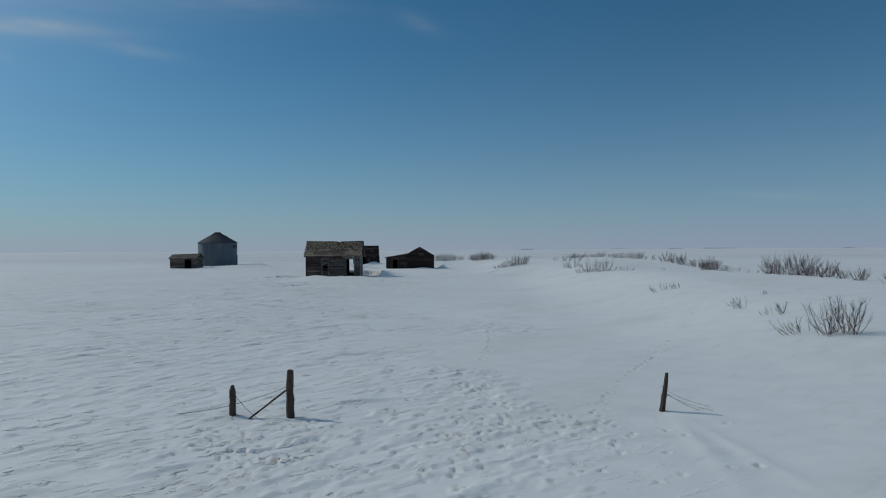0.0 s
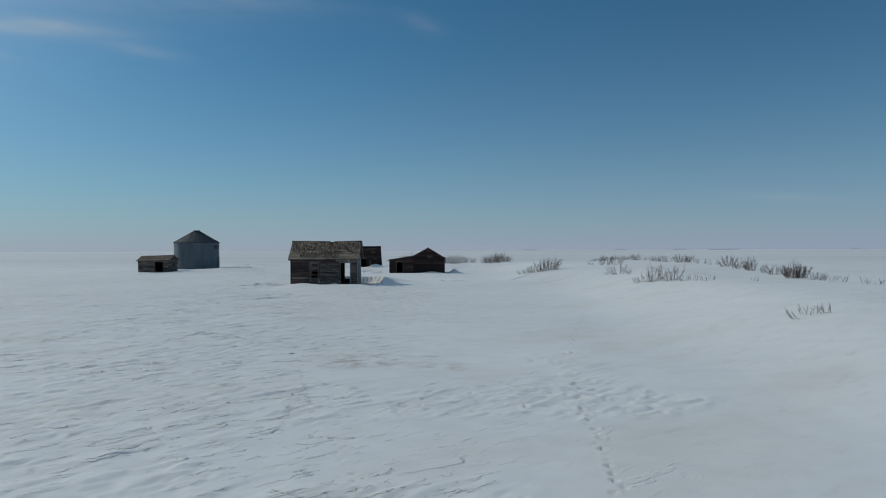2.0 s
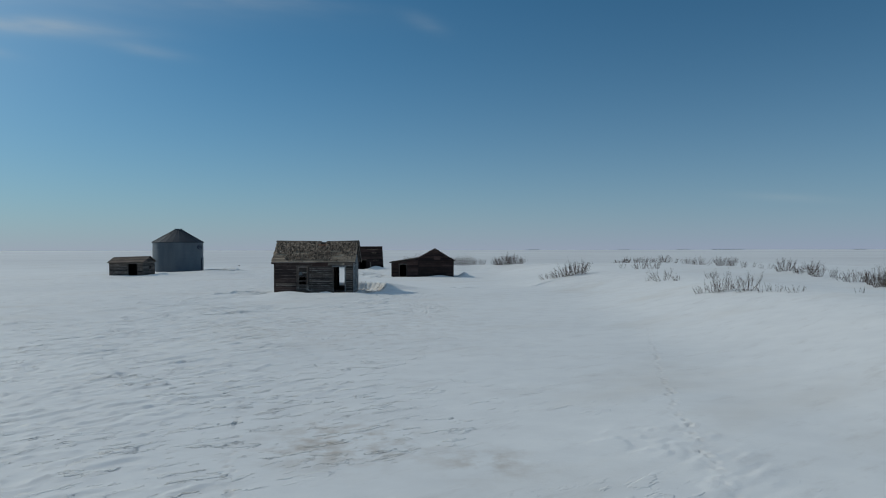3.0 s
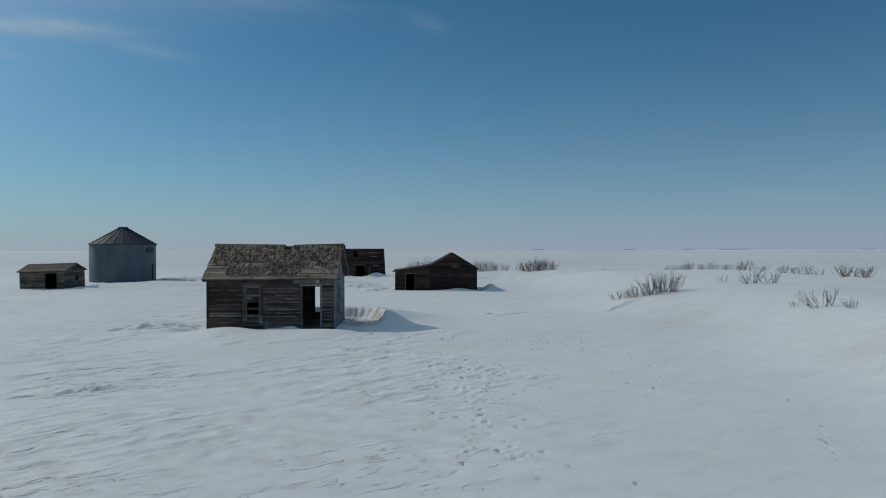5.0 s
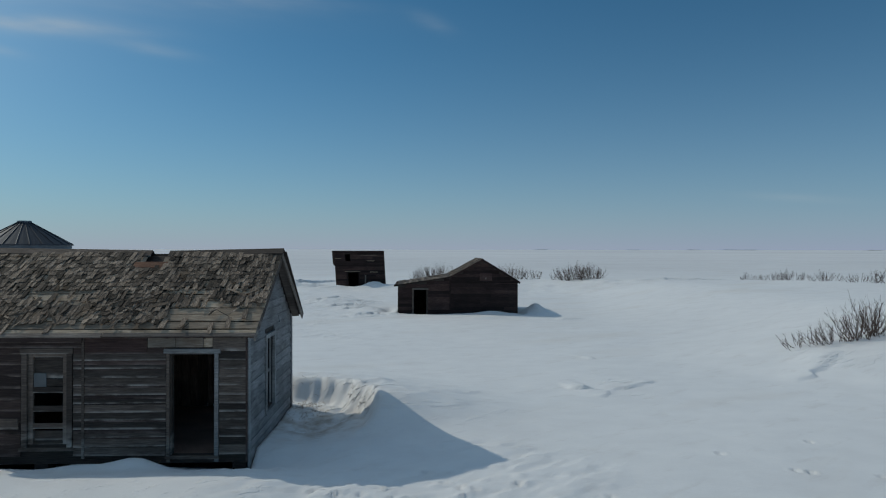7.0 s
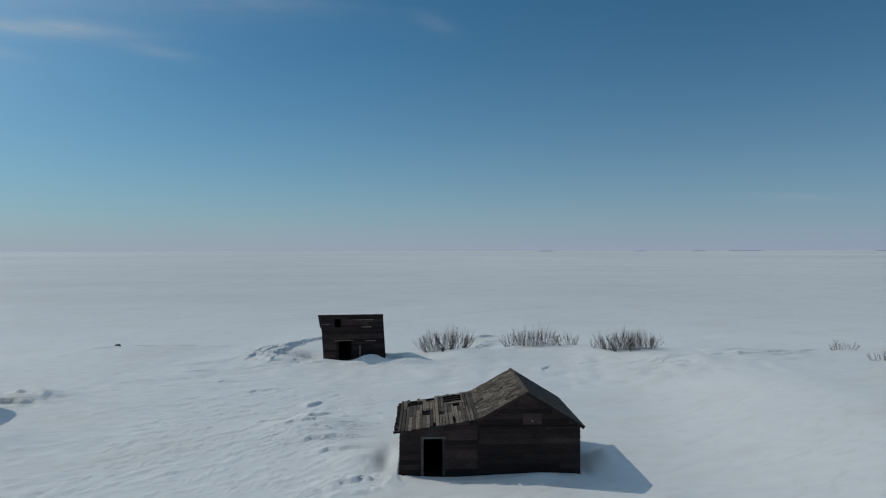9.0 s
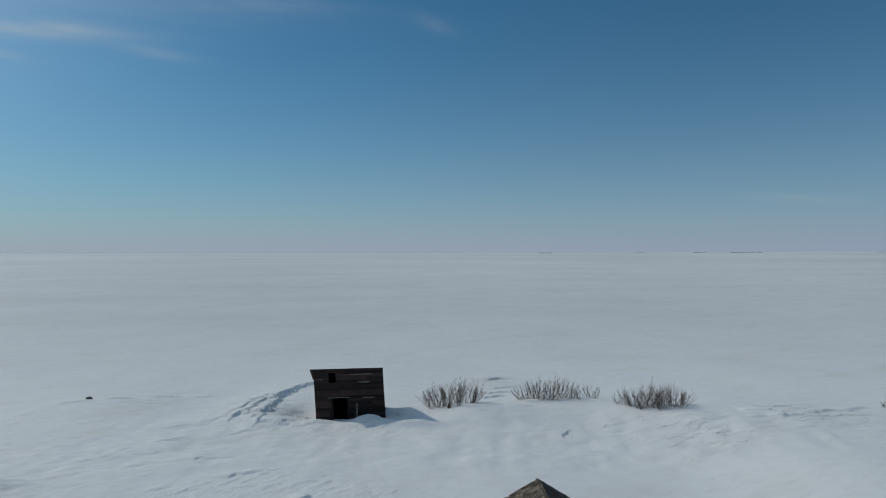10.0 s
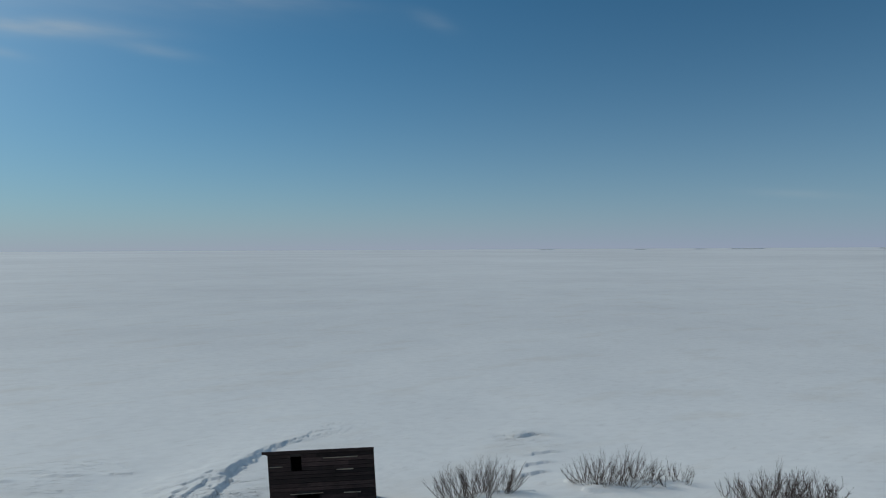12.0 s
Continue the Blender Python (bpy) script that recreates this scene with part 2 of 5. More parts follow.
SHINGLE = wood("weathered_cedar_shingle", (0.062, 0.046, 0.036), (0.212, 0.166, 0.130), (0.53, 0.45, 0.38), grain=(22, 2, 14), vary=0.92, lichen=(0.15, 0.09, 0.045))
BARN_WOOD = wood("dark_barn_board", (0.023, 0.0125, 0.0115), (0.048, 0.0285, 0.026), (0.085, 0.057, 0.051), vary=0.65)
BARN_ROOF = wood("split_barn_roof_board", (0.03, 0.025, 0.021), (0.145, 0.122, 0.102), (0.36, 0.31, 0.265), grain=(16, 1.2, 16), vary=0.75, lichen=(0.12, 0.075, 0.04))
DARK_SHINGLE = wood("dark_shingle", (0.022, 0.020, 0.019), (0.05, 0.046, 0.044), (0.095, 0.088, 0.083), grain=(10, 2, 10), vary=0.35)
INNER = wood("dark_inner_board", (0.022, 0.017, 0.015), (0.05, 0.041, 0.036), (0.09, 0.075, 0.066), vary=0.2)
POST_WOOD = wood("grey_post", (0.03, 0.023, 0.02), (0.105, 0.073, 0.057), (0.19, 0.145, 0.12), grain=(12, 12, 1.2), vary=0.2)
TWIG = plain("bare_willow_bark", (0.086, 0.061, 0.051), 0.8, 0.0, 0.4, 3.0)
WIRE = plain("rusted_wire", (0.11, 0.085, 0.075), 0.7, 0.6, 0.2)
# pale blue-grey: distance haze is mixed into the colour of the far trees
FAR_HAZED = plain("far_hazed_trees", (0.55, 0.58, 0.62), 0.9, 0.0, 0.2, 0.02)


# ---- mesh helpers ----
def finish(bm, name, mat, smooth=False):
    me = bpy.data.meshes.new(name)
    bm.to_mesh(me)
    bm.free()
    me.materials.append(mat)
    if smooth:
        me.polygons.foreach_set("use_smooth", [True] * len(me.polygons))
    return me


def part(name, bm, mat, parent, label="", smooth=False):
    ob = new(name, finish(bm, name, mat, smooth))
    ob.parent = parent
    return tagged(ob, label) if label else ob


def thing(name, m, label, category, group="", kind=""):
    ob = new(name)
    ob.matrix_world = m
    ob.empty_display_size = 0.3
    return tagged(ob, label, category, group, kind)


def hexa(bm, pts):
    """A solid from eight corners: four below, four above, both round the same way."""
    v = [bm.verts.new(p) for p in pts]
    for f in ((3, 2, 1, 0), (4, 5, 6, 7), (0, 1, 5, 4), (1, 2, 6, 5), (2, 3, 7, 6), (3, 0, 4, 7)):
        bm.faces.new([v[k] for k in f])


def box(bm, x0, x1, y0, y1, z0, z1, j=0.0):
    r = lambda: random.uniform(-j, j)
    hexa(bm, [(x + r(), y + r(), z + r()) for z in (z0, z1) for x, y in ((x0, y0), (x1, y0), (x1, y1), (x0, y1))])
    return bm


def fresh():
    return bmesh.new()


def tube(bm, a, b, ra, rb, sides=6, bend=0.0, steps=1):
    a, b = Vector(a), Vector(b)
    way = (b - a).normalized()
    side = way.cross(Vector((0.3, 0.2, 1)) if abs(way.z) < 0.9 else Vector((1, 0, 0))).normalized()
    up = side.cross(way)
    rings = []
    for k in range(steps + 1):
        f = k / steps
        c = a.lerp(b, f) + Vector((0, 0, -bend * 4 * f * (1 - f)))
        r = ra + (rb - ra) * f
        rings.append([bm.verts.new(c + (side * math.cos(q) + up * math.sin(q)) * r) for q in (2 * math.pi * i / sides for i in range(sides))])
    for p, q in zip(rings, rings[1:]):
        for i in range(sides):
            bm.faces.new((p[i], p[(i + 1) % sides], q[(i + 1) % sides], q[i]))
    bm.faces.new(rings[0][::-1])
    bm.faces.new(rings[-1])


# ---- the snow-covered ground: one sheet to the horizon ----
def hash2(ix, iy, seed):
    q = (ix.astype(np.int64) * 374761393 + iy.astype(np.int64) * 668265263 + seed * 974711) & 0xFFFFFFFF
    q = ((q ^ (q >> 13)) * 1274126177) & 0xFFFFFFFF
    return ((q ^ (q >> 16)) & 0xFFFF) / 65535.0


def vnoise(x, y, seed):
    ix, iy = np.floor(x), np.floor(y)
    fx, fy = x - ix, y - iy
    fx, fy = fx * fx * fx * (fx * (fx * 6 - 15) + 10), fy * fy * fy * (fy * (fy * 6 - 15) + 10)
    a, b = hash2(ix, iy, seed), hash2(ix + 1, iy, seed)
    c, d = hash2(ix, iy + 1, seed), hash2(ix + 1, iy + 1, seed)
    return (a + (b - a) * fx) * (1 - fy) + (c + (d - c) * fx) * fy - 0.5


def fbm(x, y, seed, octaves=4):
    return sum(vnoise(x * 2 ** k + 17.3 * k, y * 2 ** k + 9.1 * k, seed + k) / 2 ** k for k in range(octaves))


def step(a, b, x):
    q = np.clip((x - a) / (b - a), 0, 1)
    return q * q * (3 - 2 * q)


def hill(x, y, cx, cy, rx, ry, turn=0.0):
    c, s = math.cos(radians(turn)), math.sin(radians(turn))
    u, v = ((x - cx) * c + (y - cy) * s) / rx, (-(x - cx) * s + (y - cy) * c) / ry
    return np.exp(-(u * u + v * v))


def smooth_line(y, ys, zs):
    t = np.linspace(-300, 300, 2401)
    z = np.convolve(np.pad(np.interp(t, ys, zs), 20, mode="edge"), np.hanning(43)[1:-1] / np.hanning(43).sum(), "valid")
    return np.interp(y, t, z)


def broad(x, y):
    """The lie of the land, without the wind's small work."""
    z = smooth_line(y, (-75, -50, -40, -28, -5, 4, 30, 55, 62, 72), (-1.5, -1.22, -0.87, -0.75, -0.27, -0.02, 0.03, 0.12, -0.05, -0.18))
    bank = smooth_line(y, (-70, -50, -42, -27, -8, 5, 15, 48, 60, 80), (0.0, 0.55, 0.95, 1.5, 1.4, 1.25, 1.4, 1.0, 0.5, 0.0))
    edge = x + 1.5 * fbm(y / 13, x / 30, 91, 2) - 3.0 * np.exp(-((y - 4) / 6) ** 2) + 2.6 * np.exp(-((y - 14) / 5) ** 2)
    out = 1 - 0.75 * step(40, 75, x)
    z = z + bank * step(10.0, 23.0, edge) * (1 - 0.34 * step(21, 31, x) * np.exp(-((y + 4) / 12) ** 2)) * out
    z = z + 0.35 * step(24, 32, x) * np.exp(-((y - 34) / 16) ** 2) * out
    z = z + 0.42 * hill(x, y, -31, 36, 15, 13) + 0.55 * hill(x, y, -27, 60, 8, 4)
    z = z + 0.62 * hill(x, y, 2.5, 56.5, 3.6, 3.0) + 0.68 * hill(x, y, 11, 58.5, 5.5, 3.4) + 0.30 * hill(x, y, 17.0, 55, 4.5, 3.2)
    z = z + 0.35 * hill(x, y, -12.5, 57, 2.2, 4.0)
    far = step(150, 900, np.hypot(x, y))
    return z + far * (1.2 * fbm(x / 900, y / 420, 5, 3) + 0.3) + (1 - far) * (1 - 0.75 * step(70, 140, np.hypot(x, y))) * 0.16 * fbm(x / 11, y / 14, 8, 2)


def drifts(x, y):
    """Snow heaped and scoured round the buildings."""
    crest = 2.42 + 0.18 * vnoise(x * 0.8, y * 0.2, 35)
    along = step(-11.5, -9.3, x) * (1 - step(-3.6, -1.6, x))
    z = 0.18 * hill(x, y, -8.3, 2.55, 1.3, 0.8) + 0.25 * hill(x, y, -5.6, 3.45, 0.55, 0.3, 8) + 0.12 * hill(x, y, -6.6, 3.4, 0.5, 0.25)
    z = z + along * (0.13 + 0.10 * vnoise(x * 0.7, y * 0.3, 36)) * np.exp(-((y - crest) / np.where(y < crest, 1.5, 0.55)) ** 2) - 0.30 * along * np.exp(-((y - 3.85) / 0.42) ** 2)
    # the drift behind the end wall, scoured to a bowl beside it
    dx, dy = x + 3.2, y - 5.6
    far, ang = np.hypot(dx, dy), np.degrees(np.arctan2(dy, dx))
    rim = 2.1 + 0.95 * np.clip((ang - 31) / 70, -0.5, 1.3) + 0.16 * vnoise(x * 2.0, y * 2.0, 31) + 0.06 * vnoise(x * 5.0, y * 5.0, 32) + 0.03 * vnoise(x * 9.0, y * 9.0, 33)
    z = z + 0.56 * step(-0.42, 0.05, far - rim) * np.exp(-(np.maximum(far - rim, 0) / 2.4) ** 2) * step(-15, 30, ang) * (1 - step(135, 165, ang))
    z = z - 0.20 * hill(x, y, -2.8, 6.2, 0.8, 1.3) + 0.13 * vnoise(x * 4.5, y * 4.5, 34) * hill(x, y, -2.2, 6.8, 1.2, 1.2) * step(20, 60, ang)
    z = z + 0.04 * hill(x, y, -12.4, 5.2, 2.6, 1.2, 20) - 0.16 * hill(x, y, -10.3, 4.9, 0.6, 1.4)
    # barn
    z = z + 0.50 * hill(x, y, 6.9, 30.9, 0.5, 0.8, 20) - 0.25 * hill(x, y, 5.8, 30.6, 0.3, 1.2) + 0.22 * hill(x, y, -3.4, 31.2, 1.2, 0.9) + 0.18 * hill(x, y, 3.9, 28.9, 1.0, 0.4) - 0.10 * hill(x, y, 0.4, 29.2, 1.6, 0.3)
    z = z - 0.25 * hill(x, y, -2.4, 31.5, 0.4, 1.5) + 0.35 * hill(x, y, -6.4, 36.0, 2.4, 1.5, 10)
    # broken ledges, steep on the side that faces the open yard
    for ax, ay, ra, turn, up in ((12.2, 10.9, 1.4, 38, 0.09), (13.2, 11.9, 0.7, 28, 0.06), (4.2, 9.3, 0.30, 12, 0.10), (4.8, 8.7, 0.4, 60, 0.05), (5.6, 9.4, 0.6, 30, 0.06), (6.4, 10.0, 0.4, 40, 0.05), (5.9, 14.2, 0.15, 30, 0.06), (8.4, 51.2, 0.9, 58, 0.12), (12.0, 52.6, 0.8, 10, 0.08), (4.6, 61.8, 1.3, 25, 0.16), (5.2, 63.8, 1.3, 20, 0.14), (6.0, 66.0, 1.4, 18, 0.12), (-22.6, 62.2, 1.2, 8, 0.12), (-19.6, 63.0, 1.0, 12, 0.10), (-25.6, 60.6, 1.0, 14, 0.12), (-28.6, 59.4, 1.3, 10, 0.12), (-17.5, 50.5, 1.0, 20, 0.08), (-13.8, 47.0, 1.4, 15, 0.08), (-11.0, 44.4, 1.6, 24, 0.10), (24.0, 51.5, 1.2, 12, 0.12), (27.0, 52.8, 1.5, 16, 0.14), (30.0, 53.8, 1.2, 20, 0.12), (-12.0, 4.6, 1.1, 25, 0.10), (-13.2, 3.9, 0.9, 15, 0.09), (-12.6, 5.8, 1.2, 20, 0.09),
                                 (-4.6, 32.6, 1.2, 10, 0.14), (-5.6, 34.2, 1.6, 8, 0.12), (-6.9, 36.2, 1.4, 20, 0.14), (-6.4, 38.2, 0.8, 35, 0.14), (-7.0, 40.6, 0.6, 50, 0.16), (-8.6, 37.0, 0.9, 15, 0.10), (-3.5, 27.4, 0.8, 10, 0.08), (-4.4, 28.4, 0.6, 10, 0.07), (8.2, 26.5, 0.8, 20, 0.07), (3.2, 26.3, 0.9, 15, 0.06), (-7.2, -0.2, 0.5, 39, 0.05), (-5.2, 0.0, 0.8, 26, 0.05), (-3.9, 0.6, 0.6, 15, 0.04), (-8.2, 1.0, 0.4, 30, 0.04), (-2.2, -1.8, 0.6, 20, 0.04), (-9.0, -7.6, 1.6, 18, 0.08), (-6.2, -5.7, 0.9, 14, 0.06)):
        c, q = math.cos(radians(turn)), math.sin(radians(turn))
        at = np.hypot(x - ax, y - ay) < 3.2 * ra + 1.5
        u, v = (x[at] - ax) * c + (y[at] - ay) * q, -(x[at] - ax) * q + (y[at] - ay) * c
        v = v + 0.22 * vnoise(u * 2.2, v * 0.8, 92) + 0.10 * vnoise(u * 6.0, v * 3.0, 90)
        z[at] += up * step(-0.06, 0.05, v) * np.exp(-(np.maximum(v, 0) / 0.8) ** 2 - (u / ra) ** 4)
    # broken crust scoured into low plates
    for cx, cy, rx, ry, fx, fy, up, seed in ((-12.1, 4.8, 1.9, 0.8, 2.2, 4.6, 0.05, 93), (-5.8, 37.8, 3.0, 2.2, 1.1, 2.3, 0.07, 94), (-3.0, 28.9, 1.2, 0.8, 1.6, 2.0, 0.12, 95),
                                             (6.2, 58.6, 1.8, 1.6, 0.5, 1.2, 0.18, 96), (-12.5, 55.4, 3.0, 2.0, 0.6, 1.4, 0.16, 97), (-25.0, 40.6, 2.2, 1.4, 0.9, 1.2, 0.30, 98), (24.0, 52.0, 5.0, 3.0, 0.4, 1.0, 0.12, 99)):
        over = hill(x, y, cx, cy, rx, ry, 12)
        at = over > 0.01
        z[at] += up * step(0.02, 0.10, fbm(x[at] * fx, y[at] * fy, seed, 2)) * np.minimum(1.0, 1.5 * over[at])
    # far shed
    z = z + 0.55 * hill(x, y, -5.2, 54.6, 1.2, 0.6) - 0.35 * hill(x, y, -10.4, 57.5, 1.0, 2.0) + 0.15 * hill(x, y, -2.4, 57.8, 1.0, 1.2)
    z = z + 0.25 * hill(x, y, -8.6, 54.7, 1.6, 0.5) + 0.10 * hill(x, y, -1.6, 56.8, 1.3, 1.6) + 0.35 * hill(x, y, -1.6, 53.5, 2.0, 0.7) + 0.34 * hill(x, y, -4.2, 53.9, 2.2, 0.8)
    z = z + (0.06 * vnoise(x / 0.9 + 0.5 * np.sin(y / 3), y / 4.5, 47) + 0.12 * fbm(x / 2.2, y / 1.4, 48, 4)) * step(42, 47, y) * (1 - step(53, 57, y)) * (1 - step(24, 32, np.abs(x - 4)))
    z = z + 0.22 * step(-0.08, 0.10, y - 70 - 0.3 * np.sin(2.2 * x)) * np.exp(-(np.maximum(y - 70, 0) / 2.0) ** 2) * hill(x, y, 5.4, 70, 1.9, 9)
    cx = -12.9 + 0.35 * np.sin(y * 0.9) + np.maximum(y - 66, 0) * 0.55 + 0.5 * vnoise(x * 1.3, y * 1.3, 37)
    high = np.interp(y, (53.0, 56.0, 60.0, 68.0, 76.0), (0.0, 0.6, 0.7, 0.3, 0.0))
    for off, part_of, seed in ((0.0, 0.42, 38), (-1.1, 0.24, 39), (-2.3, 0.18, 40)):
        c = cx + off + 0.7 * vnoise(x * 0.5, y * 0.5, seed) + 0.7 * vnoise(x * 1.7, y * 1.7, seed + 9) + 0.3 * vnoise(x * 5, y * 5, seed + 11) - 0.12 * off * (y - 58)
        z = z + high * part_of * (1 - step(-0.14, 0.08, x - c)) * np.exp(-(np.minimum(x - c, 0) / 3.0) ** 2)
    # bin and granary
    z = z + (0.42 + 0.3 * vnoise(x * 1.6, y * 1.6, 49)) * hill(x, y, -24.2, 42.4, 2.2, 0.9) + 0.45 * hill(x, y, -23.4, 33.8, 4.0, 1.5) + 0.20 * hill(x, y, -28.0, 27.9, 1.8, 0.7) + 0.25 * hill(x, y, -27.5, 30.0, 1.6, 1.3)
    # behind the posts
    z = z + 0.03 * hill(x, y, 7.9, -52.2, 0.25, 2.2, -8) + 0.025 * hill(x, y, 8.6, -52.4, 0.2, 2.4, 6) - 0.05 * hill(x, y, 8.1, -49.8, 0.6, 0.5)
    # bare floors inside the buildings
    for x0, x1, y0, y1 in ((-9.5, -3.8, 4.1, 7.7), (-1.7, 5.45, 29.55, 34.15), (-8.9, -4.2, 55.9, 59.1), (-33.35, -29.85, 28.6, 31.6)):
        z = z - 0.9 * step(-0.12, 0.05, np.minimum(np.minimum(x - x0, x1 - x), np.minimum(y - y0, y1 - y)))
    return z - 0.07 * hill(x, y, -1.6, -49.7, 1.9, 0.8) + 0.05 * hill(x, y, -0.5, -49.5, 0.35, 0.2) + 0.09 * hill(x, y, 0.6, -48.55, 1.2, 0.13, 10)


def sastrugi(x, y):
    """Wind-carved steps, sharpest on their lee edge."""
    p, q = 0.84 * x + 0.54 * y, -0.54 * x + 0.84 * y
    wx, wy = p + 0.35 * fbm(x / 1.6, y / 1.6, 40, 2), q + 0.22 * fbm(x / 1.4, y / 1.4, 44, 2)
    near = 1 - step(45, 95, np.hypot(x, y + 5))
    left = step(0.16, 0.42, fbm(x / 8, y / 6, 61, 3) + 0.34 - 0.056 * x - 0.008 * (y + 25))
    a, b, c = fbm(wx / 0.95, wy / 0.32, 21, 3), fbm(wx / 0.6, wy / 0.2, 27, 2), fbm(wx / 1.7, wy / 0.55, 23, 3)
    plates = 0.026 * step(0.17, 0.23, a) + 0.021 * step(0.25, 0.32, b) + 0.024 * step(0.24, 0.30, c)
    ridges = 0.014 * fbm(x / 0.5, y / 0.35, 33, 3)
    rare = step(0.22, 0.45, fbm(x / 6, y / 5, 71, 3)) * 0.026 * step(0.14, 0.2, a)
    patchy = step(-0.10, 0.30, fbm(x / 9, y / 8, 75, 2))
    crests = 0.055 * patchy * (0.30 - np.minimum(0.30, np.abs(fbm(wx / 4.5, wy / 1.5, 77, 3))))
    waves = 0.05 * fbm(x / 7.0, y / 4.0, 81, 2)
    return near * (left * (plates + ridges) + (0.12 + 0.88 * left) * crests + rare * 0.2 + 0.4 * ridges + waves)


def axis_lines(fine, mid, limits, reach):
    """Spacing that grows from the middle of the place to the horizon."""
    a, b, c, d = limits
    q = list(np.arange(b, c, fine))
    lo, hi = list(np.arange(b - mid, a, -mid))[::-1], list(np.arange(c, d, mid))
    g = mid
    p, m = hi[-1], lo[0]
    up, down = [], []
    while p < reach:
        g *= 1.13
        p += g
        up.append(p)
    g = mid
    while m > -reach:
        g *= 1.13
        m -= g
        down.append(m)
    return np.array(down[::-1] + lo + q + hi + up)


def prints(z, xs, ys, px, py, r, depth):
    i0, i1 = np.searchsorted(xs, (px - 3 * r, px + 3 * r))
    j0, j1 = np.searchsorted(ys, (py - 3 * r, py + 3 * r))
    gx, gy = np.meshgrid(xs[i0:i1], ys[j0:j1])
    d2 = ((gx - px) ** 2 + (gy - py) ** 2) / (r * r)
    z[j0:j1, i0:i1] += -depth * np.exp(-d2 * d2) + 0.3 * depth * np.exp(-(np.sqrt(d2) - 1.7) ** 2 * 5)


TRAILS = (((2.6, -53.2), (3.6, -46.3), (4.8, -40.8), (5.9, -34.0)), ((4.8, -54.0), (7.1, -48.3), (10.0, -43.9), (16.3, -34.0)),
          ((-1.2, -37.1), (-2.9, -30.1), (-3.9, -26.0)), ((5.2, -37.6), (6.1, -33.3), (7.2, -28.7), (8.1, -25.6), (11.9, -14.2)), ((16.0, 0.2), (15.7, -3.3), (14.9, -6.5)), ((9.5, -10.3), (9.8, -11.0), (9.4, -11.8), (8.5, -13.9)), ((1.2, -7.9), (1.8, -10.6), (2.2, -13.8)), ((2.0, -32.9), (1.4, -37.0)), ((3.9, -34.2), (4.0, -37.1)),
          ((8.9, -45.7), (13.3, -39.0), (19.5, -28.7)), ((0.4, -47.5), (0.6, -43.0), (-0.6, -38.5)), ((-1.0, -9.0), (-2.3, -3.9), (-2.6, -1.0)),
          ((2.6, -58.0), (2.5, -54.0), (4.2, -50.0), (4.2, -45.0)), ((1.0, -14.0), (2.2, -8.0), (3.4, -3.0)), ((6.5, -9.0), (9.0, -4.0), (11.0, 2.0)))


def ground():
    xs = axis_lines(0.070, 0.20, (-44, -15, 12, 44), 4600)
    ys = axis_lines(0.075, 0.13, (-66, -57, 14, 74), 4600)
    gx, gy = np.meshgrid(xs, ys)
    z = broad(gx, gy) + drifts(gx, gy) + sastrugi(gx, gy)
    rnd = random.Random(4)
    for trail in TRAILS:
        for (ax, ay), (bx, by) in zip(trail, trail[1:]):
            n = int(math.hypot(bx - ax, by - ay) / 0.31)
            for k in range(n):
                f = k / n
                prints(z, xs, ys, ax + (bx - ax) * f + rnd.gauss(0, 0.055) + 0.07 * (k % 2), ay + (by - ay) * f + rnd.gauss(0, 0.07), rnd.uniform(0.050, 0.066), rnd.uniform(0.02, 0.075))
    for cx, cy, sx, sy, n in ((1.9, -5.8, 1.0, 1.6, 110), (1.5, -1.0, 3.0, 1.3, 60), (-0.6, 1.7, 0.9, 0.5, 36), (6.5, -0.5, 2.5, 1.6, 60), (-1.5, -53.1, 1.1, 0.9, 60), (2.8, -52.5, 0.8, 1.6, 60), (-2.6, -51.4, 0.9, 0.7, 24), (5.6, -51.0, 0.9, 0.8, 24), (3.4, -47.4, 0.3, 1.4, 26), (-0.9, -51.8, 0.9, 1.0, 65), (3.0, -49.5, 0.9, 3.0, 55), (1.8, -12.0, 1.4, 2.0, 24), (4.6, -50.5, 1.8, 2.0, 40), (9.5, -3.0, 3.0, 4.0, 45)):
        for k in range(n):
            prints(z, xs, ys, rnd.gauss(cx, sx), rnd.gauss(cy, sy), rnd.uniform(0.052, 0.072), rnd.uniform(0.045, 0.085))
    ny, nx = z.shape
    me = bpy.data.meshes.new("ground")
    co = np.stack((gx, gy, z), -1).reshape(-1, 3)
    me.vertices.add(len(co))
    me.vertices.foreach_set("co", co.astype(np.float32).ravel())
    idx = np.arange(nx * ny).reshape(ny, nx)
    quads = np.stack((idx[:-1, :-1], idx[:-1, 1:], idx[1:, 1:], idx[1:, :-1]), -1).reshape(-1, 4)
    me.loops.add(quads.size)
    me.loops.foreach_set("vertex_index", quads.ravel().astype(np.int32))
    me.polygons.add(len(quads))
    me.polygons.foreach_set("loop_start", np.arange(0, quads.size, 4, dtype=np.int32))
    me.update(calc_edges=True)
    me.polygons.foreach_set("use_smooth", np.ones(len(quads), bool))
    me.materials.append(SNOW)
    tagged(new("ground", me), "wind-packed snow over open prairie, with drifts and tracks", "snow ground", kind="structure")


def land(x, y):
    a, b = np.array([float(x)]), np.array([float(y)])
    return float((broad(a, b) + drifts(a, b))[0])


ground()


